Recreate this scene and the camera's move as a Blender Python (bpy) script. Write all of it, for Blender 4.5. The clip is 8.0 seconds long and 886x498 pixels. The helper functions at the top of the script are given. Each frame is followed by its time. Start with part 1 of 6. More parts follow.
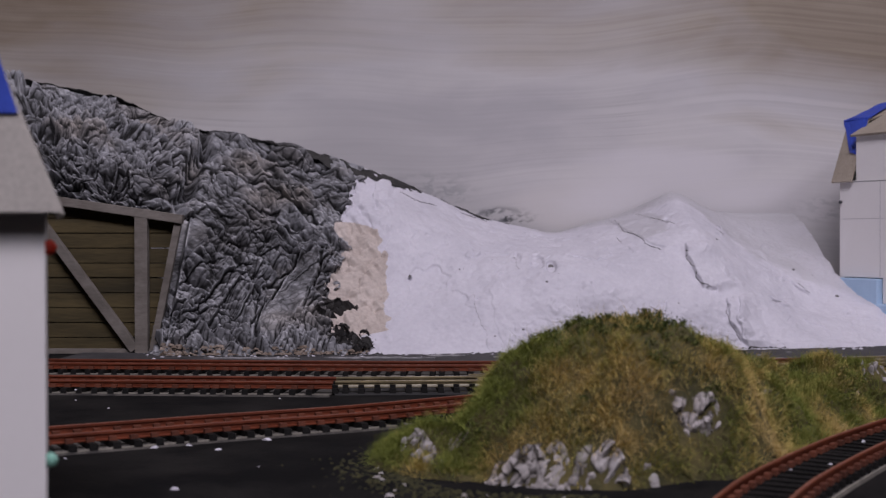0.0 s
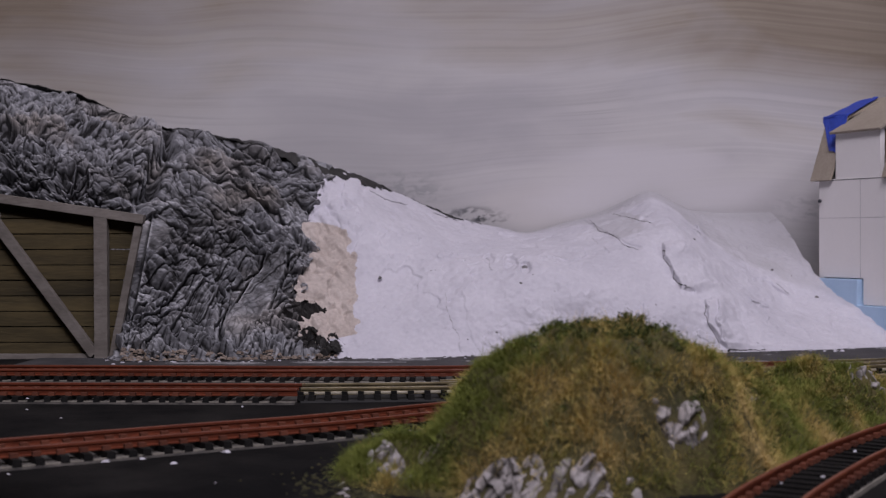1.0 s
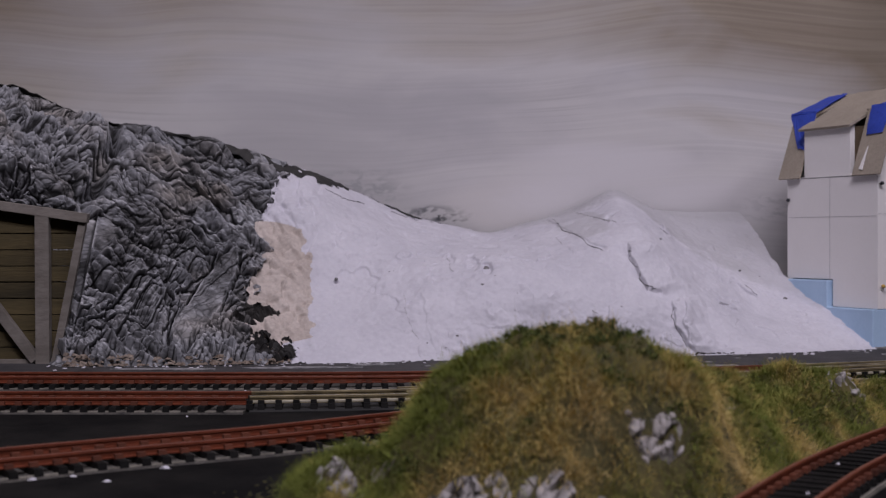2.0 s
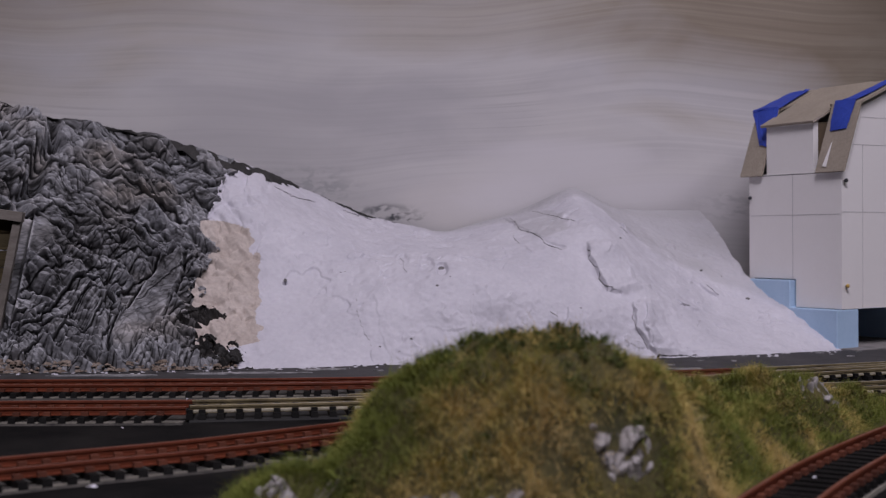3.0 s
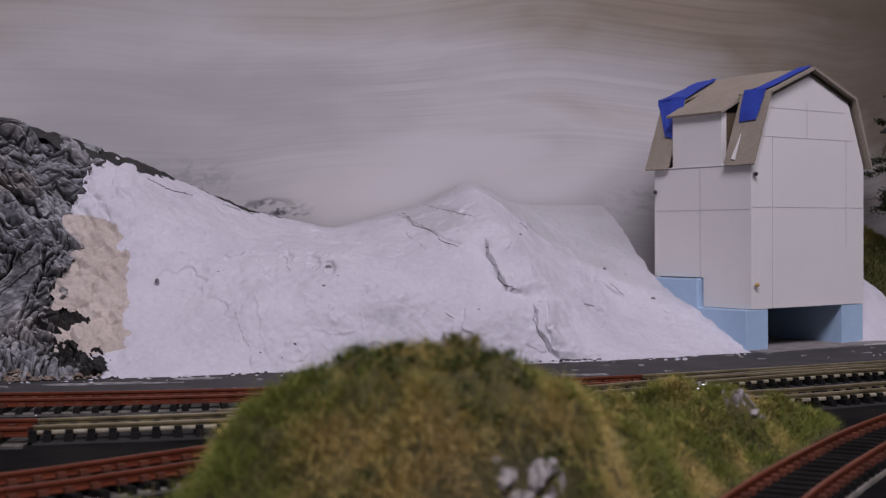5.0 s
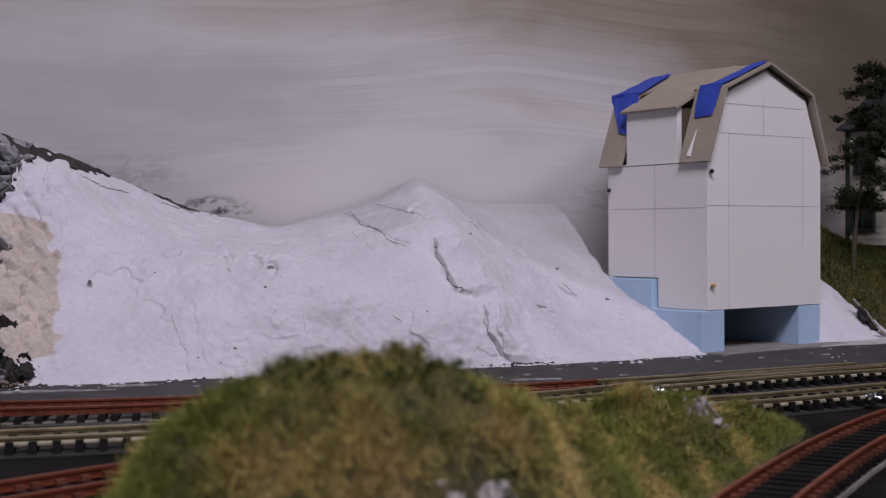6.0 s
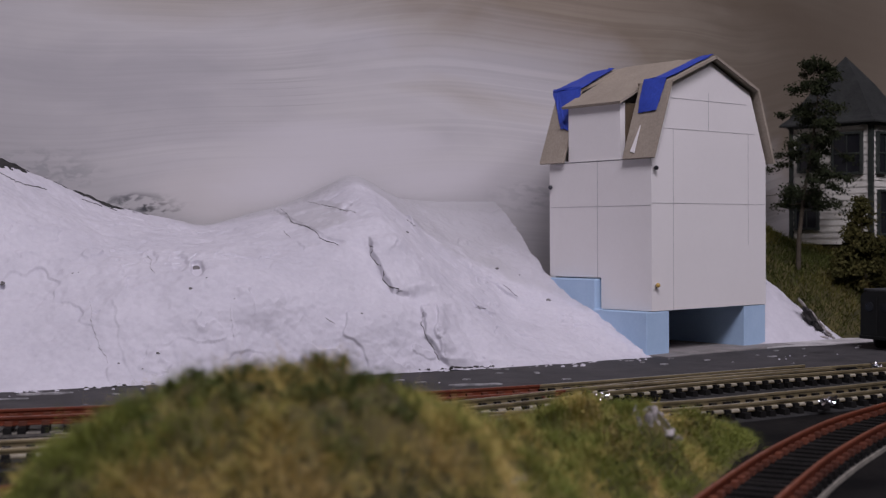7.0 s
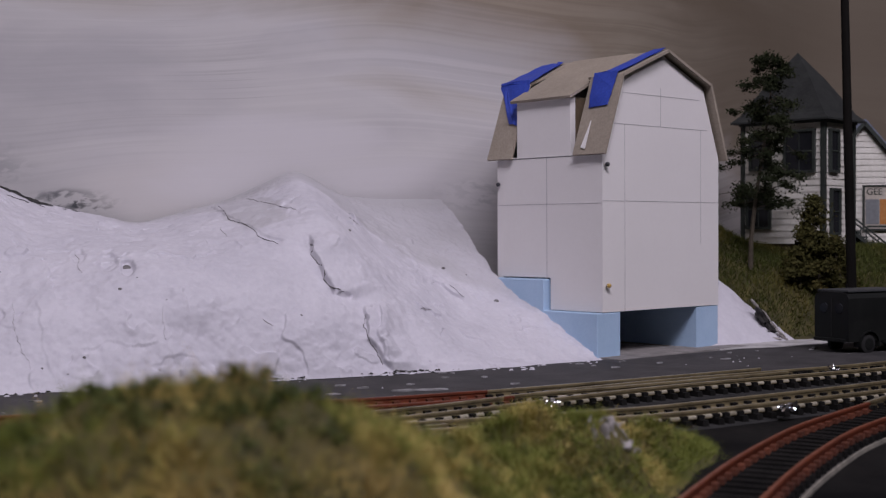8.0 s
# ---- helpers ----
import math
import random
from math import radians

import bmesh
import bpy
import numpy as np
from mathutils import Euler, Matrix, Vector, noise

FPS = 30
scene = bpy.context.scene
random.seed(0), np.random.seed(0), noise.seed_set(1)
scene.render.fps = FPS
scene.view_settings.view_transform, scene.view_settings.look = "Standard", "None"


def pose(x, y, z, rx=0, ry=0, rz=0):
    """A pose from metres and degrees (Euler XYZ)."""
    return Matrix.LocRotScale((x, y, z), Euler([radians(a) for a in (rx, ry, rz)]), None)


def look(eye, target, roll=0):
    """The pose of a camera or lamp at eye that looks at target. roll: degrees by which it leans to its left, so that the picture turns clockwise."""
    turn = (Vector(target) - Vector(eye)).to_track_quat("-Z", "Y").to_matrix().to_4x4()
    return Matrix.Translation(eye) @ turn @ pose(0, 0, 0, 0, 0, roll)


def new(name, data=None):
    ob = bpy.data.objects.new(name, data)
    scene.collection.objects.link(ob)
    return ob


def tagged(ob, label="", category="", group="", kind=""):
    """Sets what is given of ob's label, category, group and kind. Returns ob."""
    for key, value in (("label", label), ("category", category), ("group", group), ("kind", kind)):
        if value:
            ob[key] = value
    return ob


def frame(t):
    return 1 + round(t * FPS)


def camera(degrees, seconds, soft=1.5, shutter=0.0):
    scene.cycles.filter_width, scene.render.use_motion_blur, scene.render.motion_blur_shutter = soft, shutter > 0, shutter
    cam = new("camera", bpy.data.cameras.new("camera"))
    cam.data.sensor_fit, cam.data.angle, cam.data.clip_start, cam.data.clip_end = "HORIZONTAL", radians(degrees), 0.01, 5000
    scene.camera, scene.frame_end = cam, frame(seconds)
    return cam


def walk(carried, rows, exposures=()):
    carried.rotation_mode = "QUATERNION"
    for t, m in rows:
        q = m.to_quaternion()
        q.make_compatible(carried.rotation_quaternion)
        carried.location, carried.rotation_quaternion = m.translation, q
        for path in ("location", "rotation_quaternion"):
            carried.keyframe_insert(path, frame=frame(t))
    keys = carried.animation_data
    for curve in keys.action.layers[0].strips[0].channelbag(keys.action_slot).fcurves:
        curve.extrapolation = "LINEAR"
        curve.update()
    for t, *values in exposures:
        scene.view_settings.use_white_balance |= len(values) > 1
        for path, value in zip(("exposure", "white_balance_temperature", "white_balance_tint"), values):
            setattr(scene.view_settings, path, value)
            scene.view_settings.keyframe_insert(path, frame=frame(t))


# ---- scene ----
cam = camera(38.0, 8.0, soft=1.2)
cam.data.dof.use_dof = True
cam.data.dof.focus_distance = 0.52
cam.data.dof.aperture_fstop = 32.0
PATH = [
    (0, (-0.23559, -0.71862, 0.06060), (-0.24248, -0.55474, 0.05888), -0.10),
    (0.5, (-0.23563, -0.70824, 0.06043), (-0.24080, -0.54428, 0.05871), -0.20),
    (1, (-0.23551, -0.69833, 0.06035), (-0.23892, -0.53437, 0.05871), -0.20),
    (1.5, (-0.23523, -0.68592, 0.06002), (-0.23622, -0.52197, 0.05847), -0.20),
    (3, (-0.23288, -0.65105, 0.05970), (-0.22583, -0.48720, 0.05806), -0.30),
    (3.5, (-0.23168, -0.63881, 0.05945), (-0.22140, -0.47509, 0.05781), -0.40),
    (4, (-0.23013, -0.62758, 0.05937), (-0.21684, -0.46412, 0.05756), -0.40),
    (4.5, (-0.22855, -0.61606, 0.05929), (-0.21165, -0.45291, 0.05732), -0.30),
    (6, (-0.22228, -0.58366, 0.05888), (-0.19593, -0.42170, 0.05674), -0.30),
    (6.5, (-0.21960, -0.57192, 0.05863), (-0.18960, -0.41072, 0.05650), -0.30),
    (7, (-0.21681, -0.56023, 0.05830), (-0.18286, -0.39980, 0.05609), -0.30),
    (7.5, (-0.21417, -0.55000, 0.05806), (-0.17698, -0.39027, 0.05576), -0.30),
    (8, (-0.21093, -0.53898, 0.05773), (-0.17041, -0.38009, 0.05543), -0.20),
]
walk(cam, [(t, look(eye, target, roll)) for t, eye, target, roll in PATH], [(0, -0.06), (1.5, -0.17), (3, -0.22), (4.5, -0.15), (6.2, -0.08), (8, -0.07)])

# ---- world and lights: a closed hobby room with two ceiling lamps ----
world = bpy.data.worlds.new("world")
scene.world = world
world.use_nodes = True
world.node_tree.nodes["Background"].inputs[0].default_value = (0.5, 0.5, 0.55, 1)
world.node_tree.nodes["Background"].inputs[1].default_value = 0.3
scene.view_settings.exposure = 0.0


def area_lamp(name, eye, target, sx, sy, watts, colour):
    data = bpy.data.lights.new(name, "AREA")
    data.shape, data.size, data.size_y, data.energy, data.color = "RECTANGLE", sx, sy, watts, colour
    ob = new(name, data)
    ob.matrix_world = look(eye, target)
    return ob


area_lamp("room_lamp", (-0.20, -1.00, 1.20), (-0.10, 0.0, 0.0), 0.7, 0.3, 19.6, (1.0, 0.928, 1.075))
area_lamp("room_lamp", (0.70, -1.00, 1.20), (0.0, 0.0, 0.0), 0.7, 0.3, 8.1, (1.0, 0.928, 1.075))


# ---- helpers of the place ----
def sock(node, name, value):
    node.inputs[name].default_value = value


def material(name, a, b, scale=60.0, rough=0.8, bump=0.2, grain=900.0, metal=0.0, c=None, stretch=(1, 1, 1), rand=0.0, spec=0.4, cover=0.5, warm=None, detail=6.0, mottle=0.25, dark_colour=None, dark_mid=0.55):
    """Two paints mixed by broad stains, with fine grain and relief; sizes per metre."""
    m = bpy.data.materials.new(name)
    m.use_nodes = True
    nt = m.node_tree
    nodes, link = nt.nodes, nt.links.new
    bsdf = nodes["Principled BSDF"]
    co = nodes.new("ShaderNodeTexCoord")
    mp = nodes.new("ShaderNodeMapping")
    sock(mp, "Scale", stretch)
    link(co.outputs["Object"], mp.inputs["Vector"])
    n1 = nodes.new("ShaderNodeTexNoise")
    sock(n1, "Scale", scale)
    sock(n1, "Detail", detail)
    sock(n1, "Roughness", 0.65)
    link(mp.outputs[0], n1.inputs["Vector"])
    n2 = nodes.new("ShaderNodeTexNoise")
    sock(n2, "Scale", grain)
    sock(n2, "Detail", 3.0)
    link(mp.outputs[0], n2.inputs["Vector"])
    ramp = nodes.new("ShaderNodeValToRGB")
    e = ramp.color_ramp.elements
    e[0].position, e[0].color = cover - 0.16, (*a, 1)
    e[1].position, e[1].color = cover + 0.16, (*b, 1)
    if c:
        k = e.new(cover + 0.02)
        k.color = (*c, 1)
    link(n1.outputs["Fac"], ramp.inputs[0])
    mix = nodes.new("ShaderNodeMix")
    mix.data_type, mix.blend_type = "RGBA", "OVERLAY"
    mix.inputs[0].default_value = mottle
    link(ramp.outputs[0], mix.inputs[6])
    link(n2.outputs["Fac"], mix.inputs[7])
    out = mix.outputs[2]
    if warm:
        n3 = nodes.new("ShaderNodeTexNoise")
        sock(n3, "Scale", scale * 0.45)
        sock(n3, "Detail", 5.0)
        link(mp.outputs[0], n3.inputs["Vector"])
        r3 = nodes.new("ShaderNodeMapRange")
        for key, val in (("From Min", 0.52), ("From Max", 0.72), ("To Max", 0.75)):
            sock(r3, key, val)
        link(n3.outputs["Fac"], r3.inputs["Value"])
        mx = nodes.new("ShaderNodeMix")
        mx.data_type, mx.blend_type = "RGBA", "MULTIPLY"
        link(r3.outputs[0], mx.inputs[0])
        link(out, mx.inputs[6])
        mx.inputs[7].default_value = (*warm, 1)
        out = mx.outputs[2]
    # Second, darker colour; on rock it includes crease shade.
    if dark_colour:
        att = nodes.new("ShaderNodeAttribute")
        att.attribute_name = "dark_share"
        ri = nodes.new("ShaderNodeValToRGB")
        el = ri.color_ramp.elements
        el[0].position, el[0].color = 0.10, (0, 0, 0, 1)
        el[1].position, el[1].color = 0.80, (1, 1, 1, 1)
        el.new(0.42).color = (dark_mid, dark_mid, dark_mid, 1)
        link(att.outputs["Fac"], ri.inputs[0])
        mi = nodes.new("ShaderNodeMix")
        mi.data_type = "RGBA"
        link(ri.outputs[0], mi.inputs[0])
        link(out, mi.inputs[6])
        mi.inputs[7].default_value = (*dark_colour, 1)
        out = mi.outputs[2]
    if rand:
        info = nodes.new("ShaderNodeObjectInfo")
        mr = nodes.new("ShaderNodeMapRange")
        sock(mr, "To Min", 1 - rand)
        sock(mr, "To Max", 1 + rand)
        link(info.outputs["Random"], mr.inputs["Value"])
        hsv = nodes.new("ShaderNodeHueSaturation")
        link(mr.outputs[0], hsv.inputs["Value"])
        link(out, hsv.inputs["Color"])
        out = hsv.outputs[0]
    link(out, bsdf.inputs["Base Color"])
    mr2 = nodes.new("ShaderNodeMapRange")
    sock(mr2, "To Min", max(0.05, rough - 0.12))
    sock(mr2, "To Max", min(1.0, rough + 0.12))
    link(n1.outputs["Fac"], mr2.inputs["Value"])
    link(mr2.outputs[0], bsdf.inputs["Roughness"])
    sock(bsdf, "Metallic", metal)
    sock(bsdf, "Specular IOR Level", spec)
    bp = nodes.new("ShaderNodeBump")
    sock(bp, "Strength", bump)
    sock(bp, "Distance", 0.0004)
    link(n2.outputs["Fac"], bp.inputs["Height"])
    link(bp.outputs[0], bsdf.inputs["Normal"])
    return m


def mesh_of(name, verts, faces, mats=(), smooth=False):
    me = bpy.data.meshes.new(name)
    me.from_pydata([tuple(v) for v in verts], [], faces)
    for m in mats:
        me.materials.append(m)
    if smooth:
        me.polygons.foreach_set("use_smooth", [True] * len(me.polygons))
    me.update()
    return me


def bm_mesh(name, bm, mat):
    me = bpy.data.meshes.new(name)
    bm.normal_update()
    bm.to_mesh(me)
    bm.free()
    for m in (mat if isinstance(mat, (list, tuple)) else [mat]):
        me.materials.append(m)
    return me


def part(name, bm, mat, parent=None, label="", m=None):
    ob = new(name, bm_mesh(name, bm, mat) if isinstance(bm, bmesh.types.BMesh) else bm)
    if parent is not None:
        ob.parent = parent
    if m is not None:
        ob.matrix_basis = m
    if label:
        tagged(ob, label)
    return ob


def thing(name, m, label, category, group="", kind=""):
    ob = new(name)
    ob.empty_display_size = 0.01
    ob.matrix_basis = m
    return tagged(ob, label, category, group, kind)


def box(bm, x0, x1, y0, y1, z0, z1, bevel=0.0, m=None):
    r = bmesh.ops.create_cube(bm, size=1.0)
    vs = r["verts"]
    for v in vs:
        v.co = Vector((x0 + (v.co.x + 0.5) * (x1 - x0), y0 + (v.co.y + 0.5) * (y1 - y0), z0 + (v.co.z + 0.5) * (z1 - z0)))
    if bevel:
        es = list({e for v in vs for e in v.link_edges})
        r = bmesh.ops.bevel(bm, geom=es, offset=bevel, segments=2, profile=0.7, affect="EDGES")
        vs = list({v for f in r["faces"] for v in f.verts} | {v for v in vs if v.is_valid})
    if m is not None:
        bmesh.ops.transform(bm, matrix=m, verts=vs)
    return vs


def box_bm(*a, **k):
    bm = bmesh.new()
    box(bm, *a, **k)
    return bm


def beam_bm(p, q, w, h, bevel=0.0):
    """A squared timber from p to q."""
    p, q = Vector(p), Vector(q)
    bm = bmesh.new()
    m = Matrix.Translation(p) @ (q - p).to_track_quat("X", "Z").to_matrix().to_4x4()
    box(bm, 0, (q - p).length, -w / 2, w / 2, -h / 2, h / 2, bevel, m)
    return bm


def prism_bm(outline, depth, axis="y"):
    """An outline in the x-z plane given depth along y, from y = 0."""
    bm = bmesh.new()
    vs = [bm.verts.new((x, 0, z)) for x, z in outline]
    f = bm.faces.new(vs)
    r = bmesh.ops.extrude_face_region(bm, geom=[f])
    bmesh.ops.translate(bm, vec=(0, depth, 0), verts=[v for v in r["geom"] if isinstance(v, bmesh.types.BMVert)])
    bmesh.ops.recalc_face_normals(bm, faces=bm.faces)
    return bm


def lathe_bm(profile, seg=16):
    bm = bmesh.new()
    rings = [[bm.verts.new((r * math.cos(6.2832 * i / seg), r * math.sin(6.2832 * i / seg), z)) for i in range(seg)] for r, z in profile]
    for a, b in zip(rings, rings[1:]):
        for i in range(seg):
            bm.faces.new((a[i], a[(i + 1) % seg], b[(i + 1) % seg], b[i]))
    for ring in (rings[0], rings[-1]):
        bm.faces.new(ring)
    bmesh.ops.recalc_face_normals(bm, faces=bm.faces)
    return bm


# value noise and cells in numpy, for the relief of the ground
RNG = np.random.RandomState(7)
HASH = RNG.rand(64, 64, 64)


def vnoise(p, scale, seed=0):
    q = np.asarray(p) * scale + seed * 7.31 + 500.0
    i = np.floor(q).astype(int)
    f = q - i
    f = f * f * (3 - 2 * f)
    out = 0
    for dx in (0, 1):
        for dy in (0, 1):
            for dz in (0, 1):
                w = np.abs(1 - dx - f[..., 0]) * np.abs(1 - dy - f[..., 1]) * np.abs(1 - dz - f[..., 2])
                out = out + w * HASH[(i[..., 0] + dx) & 63, (i[..., 1] + dy) & 63, (i[..., 2] + dz) & 63]
    return out * 2 - 1


def fbm(p, scale, octaves=4, seed=0, gain=0.5):
    s, a = 0, 1.0
    for k in range(octaves):
        s = s + a * vnoise(p, scale * 2 ** k, seed + k * 3)
        a *= gain
    return s


def facets(s, t, cell, seed=0, stretch=1.0, turn=0.0, warp=0.5):
    """Plane facets that meet in sharp folds, as in crumpled foil, over two surface lengths; about -1 to 1."""
    q3 = np.stack([s, t, 0 * s + 0.37 * seed], -1)
    s = s + warp * cell * (vnoise(q3, 0.55 / cell, seed + 3) + 0.12 * vnoise(q3, 1.4 / cell, seed + 5))
    t = t + warp * cell * (vnoise(q3, 0.55 / cell, seed + 4) + 0.12 * vnoise(q3, 1.4 / cell, seed + 6))
    c, n = math.cos(math.radians(turn)), math.sin(math.radians(turn))
    a, b = (s * c + t * n) / (cell * stretch) + 900.0, (-s * n + t * c) / cell + 900.0
    a = a + 0.5 * b
    i, j = np.floor(a).astype(int), np.floor(b).astype(int)
    f, g = a - i, b - j
    def h(ii, jj):
        return HASH[ii & 63, jj & 63, (ii // 64 * 7 + jj // 64 * 13 + seed * 5) & 63] * 2 - 1
    low = f + g < 1
    return np.where(low, h(i, j) * (1 - f - g) + h(i + 1, j) * f + h(i, j + 1) * g, h(i + 1, j + 1) * (f + g - 1) + h(i + 1, j) * (1 - g) + h(i, j + 1) * (1 - f))


def plates(s, t, cell, seed=0, stretch=1.8, turn=0.0, tilt=1.5):
    """Crumpled flakes: tilted plates with worn rims, parted by narrow clefts. Returns the height, about -1 to 1, and how near a cleft lies."""
    q = np.stack([s, t, 0 * s + 0.013 * seed], -1)
    s = s + cell * (0.55 * vnoise(q, 0.7 / cell, seed + 11) + 0.08 * vnoise(q, 2.2 / cell, seed + 13))
    t = t + cell * (0.55 * vnoise(q, 0.7 / cell, seed + 12) + 0.08 * vnoise(q, 2.2 / cell, seed + 14))
    c, n = math.cos(math.radians(turn)), math.sin(math.radians(turn))
    a, b = (s * c + t * n) / (cell * stretch) + 400.0, (-s * n + t * c) / cell + 400.0
    i0, j0 = np.floor(a).astype(int), np.floor(b).astype(int)
    f1, f2, lean = np.full(a.shape, 9.0), np.full(a.shape, 9.0), np.zeros(a.shape)
    for di in (-1, 0, 1):
        for dj in (-1, 0, 1):
            i, j = i0 + di, j0 + dj
            h = [HASH[i & 63, j & 63, (seed * 4 + k) & 63] for k in range(4)]
            da, db = a - i - 0.1 - 0.8 * h[0], b - j - 0.1 - 0.8 * h[1]
            r = np.sqrt(da * da + db * db)
            near = r < f1
            f2 = np.where(near, f1, np.minimum(f2, r))
            lean = np.where(near, (h[2] - 0.5) * 2 * da + (h[3] - 0.5) * 2.4 * db + 0.5 * (h[3] - 0.5), lean)
            f1 = np.where(near, r, f1)
    gap = f2 - f1
    return 0.55 * np.minimum(1, gap * 2.0) - 0.35 + tilt * lean, 1 - smooth(0.02, 0.20, gap)


def blurred(h, n):
    """A height grid smoothed over n cells each way."""
    k = np.hanning(2 * n + 3)[1:-1]
    k /= k.sum()
    for axis in (0, 1):
        pad = [(n, n) if a == axis else (0, 0) for a in (0, 1)]
        e = np.pad(h, pad, "edge")
        h = sum(w * (e[i:i + h.shape[0]] if axis == 0 else e[:, i:i + h.shape[1]]) for i, w in enumerate(k))
    return h


def face_normals(p):
    """Unit normals of a grid of places, turned to the south."""
    n = np.cross(np.gradient(p, axis=0), np.gradient(p, axis=1))
    n /= np.linalg.norm(n, axis=-1)[..., None] + 1e-12
    return n * np.where(n[..., 1] > 0, -1.0, 1.0)[..., None]


def smooth(a, b, x):
    t = np.clip((x - a) / (b - a), 0, 1)
    return t * t * (3 - 2 * t)


def grid_faces(nu, nv, keep=None):
    idx = np.arange(nu * nv).reshape(nu, nv)
    f = np.stack([idx[:-1, :-1], idx[1:, :-1], idx[1:, 1:], idx[:-1, 1:]], -1)
    if keep is not None:
        f = f[keep]
    return f.reshape(-1, 4)


def sheet(name, pts, faces, mat, is_smooth=True, dark_share=None):
    """A mesh object from a grid of places and the faces kept of it; the last value: how much of the second, darker
    colour lies on each place.
    """
    used = np.unique(faces)
    remap = np.full(len(pts), -1)
    remap[used] = np.arange(len(used))
    me = mesh_of(name, pts[used], remap[faces].tolist(), [mat], is_smooth)
    if dark_share is not None:
        me.attributes.new("dark_share", "FLOAT", "POINT").data.foreach_set("value", dark_share.reshape(-1)[used].astype(np.float32))
    return new(name, me)


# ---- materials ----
WHITE_PLASTER = material("white_plaster", (0.622, 0.606, 0.655), (0.545, 0.532, 0.582), 34, 0.92, 0.4, 420, mottle=0.12, spec=0.2, dark_colour=(0.435, 0.425, 0.440))
BARE_PLASTER = material("bare_plaster", (0.54, 0.475, 0.43), (0.43, 0.37, 0.33), 60, 0.9, 0.5, 600)
# Near-black second colour: dark wash with crease shade painted in.
ROCK_PAINT = material("rock_paint", (0.28, 0.285, 0.305), (0.44, 0.44, 0.46), 55, 0.6, 1.0, 520, stretch=(0.6, 1, 1.2), warm=(0.86, 0.72, 0.55), spec=0.35, detail=4.0, mottle=0.5, dark_colour=(0.030, 0.029, 0.030))
BLACK_PAINT = material("black_paint", (0.014, 0.013, 0.013), (0.03, 0.027, 0.025), 150, 0.7, 0.5, 900)
TABLE_PAINT = material("table_paint", (0.0050, 0.0050, 0.0054), (0.020, 0.0188, 0.0175), 26, 0.9, 0.4, 500, spec=0.06, cover=0.55)
ROAD_PAINT = material("road_paint", (0.034, 0.033, 0.034), (0.07, 0.066, 0.068), 60, 0.8, 0.4, 700, spec=0.25)
ROADBED = material("pale_roadbed", (0.095, 0.087, 0.075), (0.022, 0.020, 0.019), 160, 0.9, 0.5, 900)
DARK_BED = material("dark_roadbed", (0.012, 0.012, 0.012), (0.026, 0.025, 0.024), 160, 0.85, 0.5, 900)
FOOT_GLEAM = material("pale_foot_gleam", (0.50, 0.46, 0.36), (0.30, 0.27, 0.20), 160, 0.5, 0.2, 900, metal=0.2)
PALE_EDGE = material("pale_bed_edge", (0.26, 0.24, 0.20), (0.12, 0.112, 0.094), 160, 0.9, 0.4, 900)
RUST = material("rail_rust_paint", (0.086, 0.018, 0.0065), (0.140, 0.031, 0.0115), 120, 0.55, 0.3, 900)
RUST_DARK = material("rust_overspray", (0.075, 0.022, 0.012), (0.13, 0.04, 0.02), 180, 0.75, 0.3, 900, rand=0.3)
STEEL = material("nickel_rail", (0.34, 0.28, 0.16), (0.16, 0.13, 0.075), 90, 0.4, 0.2, 900, metal=0.5)
RAIL_HEAD = material("worn_rail_head", (0.20, 0.075, 0.045), (0.13, 0.042, 0.022), 150, 0.5, 0.2, 900)
STEEL_HEAD = material("polished_rail_head", (0.34, 0.31, 0.24), (0.22, 0.20, 0.155), 90, 0.35, 0.1, 900, metal=0.5)
TIE_BLACK = material("black_plastic", (0.006, 0.006, 0.006), (0.014, 0.013, 0.012), 200, 0.7, 0.3, 900, rand=0.3, spec=0.12)
BOARD = material("foam_board", (0.80, 0.775, 0.765), (0.76, 0.735, 0.725), 14, 0.7, 0.05, 500, mottle=0.06)
CARD = material("grey_card", (0.36, 0.31, 0.25), (0.30, 0.26, 0.21), 40, 0.85, 0.2, 900)
BROWN_CARD = material("brown_card", (0.16, 0.115, 0.075), (0.11, 0.08, 0.05), 60, 0.9, 0.3, 900)
TAPE = material("blue_tape", (0.025, 0.055, 0.36), (0.035, 0.075, 0.46), 90, 0.6, 0.25, 900)
FOAM = material("blue_foam", (0.36, 0.51, 0.69), (0.42, 0.57, 0.75), 40, 0.75, 0.15, 800, mottle=0.08)
PENCIL = material("pencil_line", (0.36, 0.35, 0.36), (0.50, 0.49, 0.50), 300, 0.8, 0.1, 900)
DARK_GAP = material("dark_cut_edge", (0.02, 0.02, 0.03), (0.05, 0.05, 0.06), 300, 0.8, 0.1, 900)
WOOD = material("stained_boards", (0.036, 0.028, 0.011), (0.085, 0.064, 0.027), 70, 0.85, 0.6, 700, stretch=(0.25, 1, 1.6), rand=0.22)
TIMBER = material("grey_timber", (0.12, 0.105, 0.09), (0.20, 0.18, 0.16), 90, 0.85, 0.6, 800, stretch=(0.4, 1, 1), rand=0.15)
EARTH = material("earth", (0.040, 0.038, 0.014), (0.105, 0.086, 0.030), 120, 0.95, 0.6, 900)
ROCK_WHITE = material("pale_casting", (0.43, 0.405, 0.40), (0.30, 0.275, 0.26), 90, 0.85, 0.6, 900, warm=(0.82, 0.68, 0.50), dark_colour=(0.045, 0.038, 0.030), dark_mid=0.3)
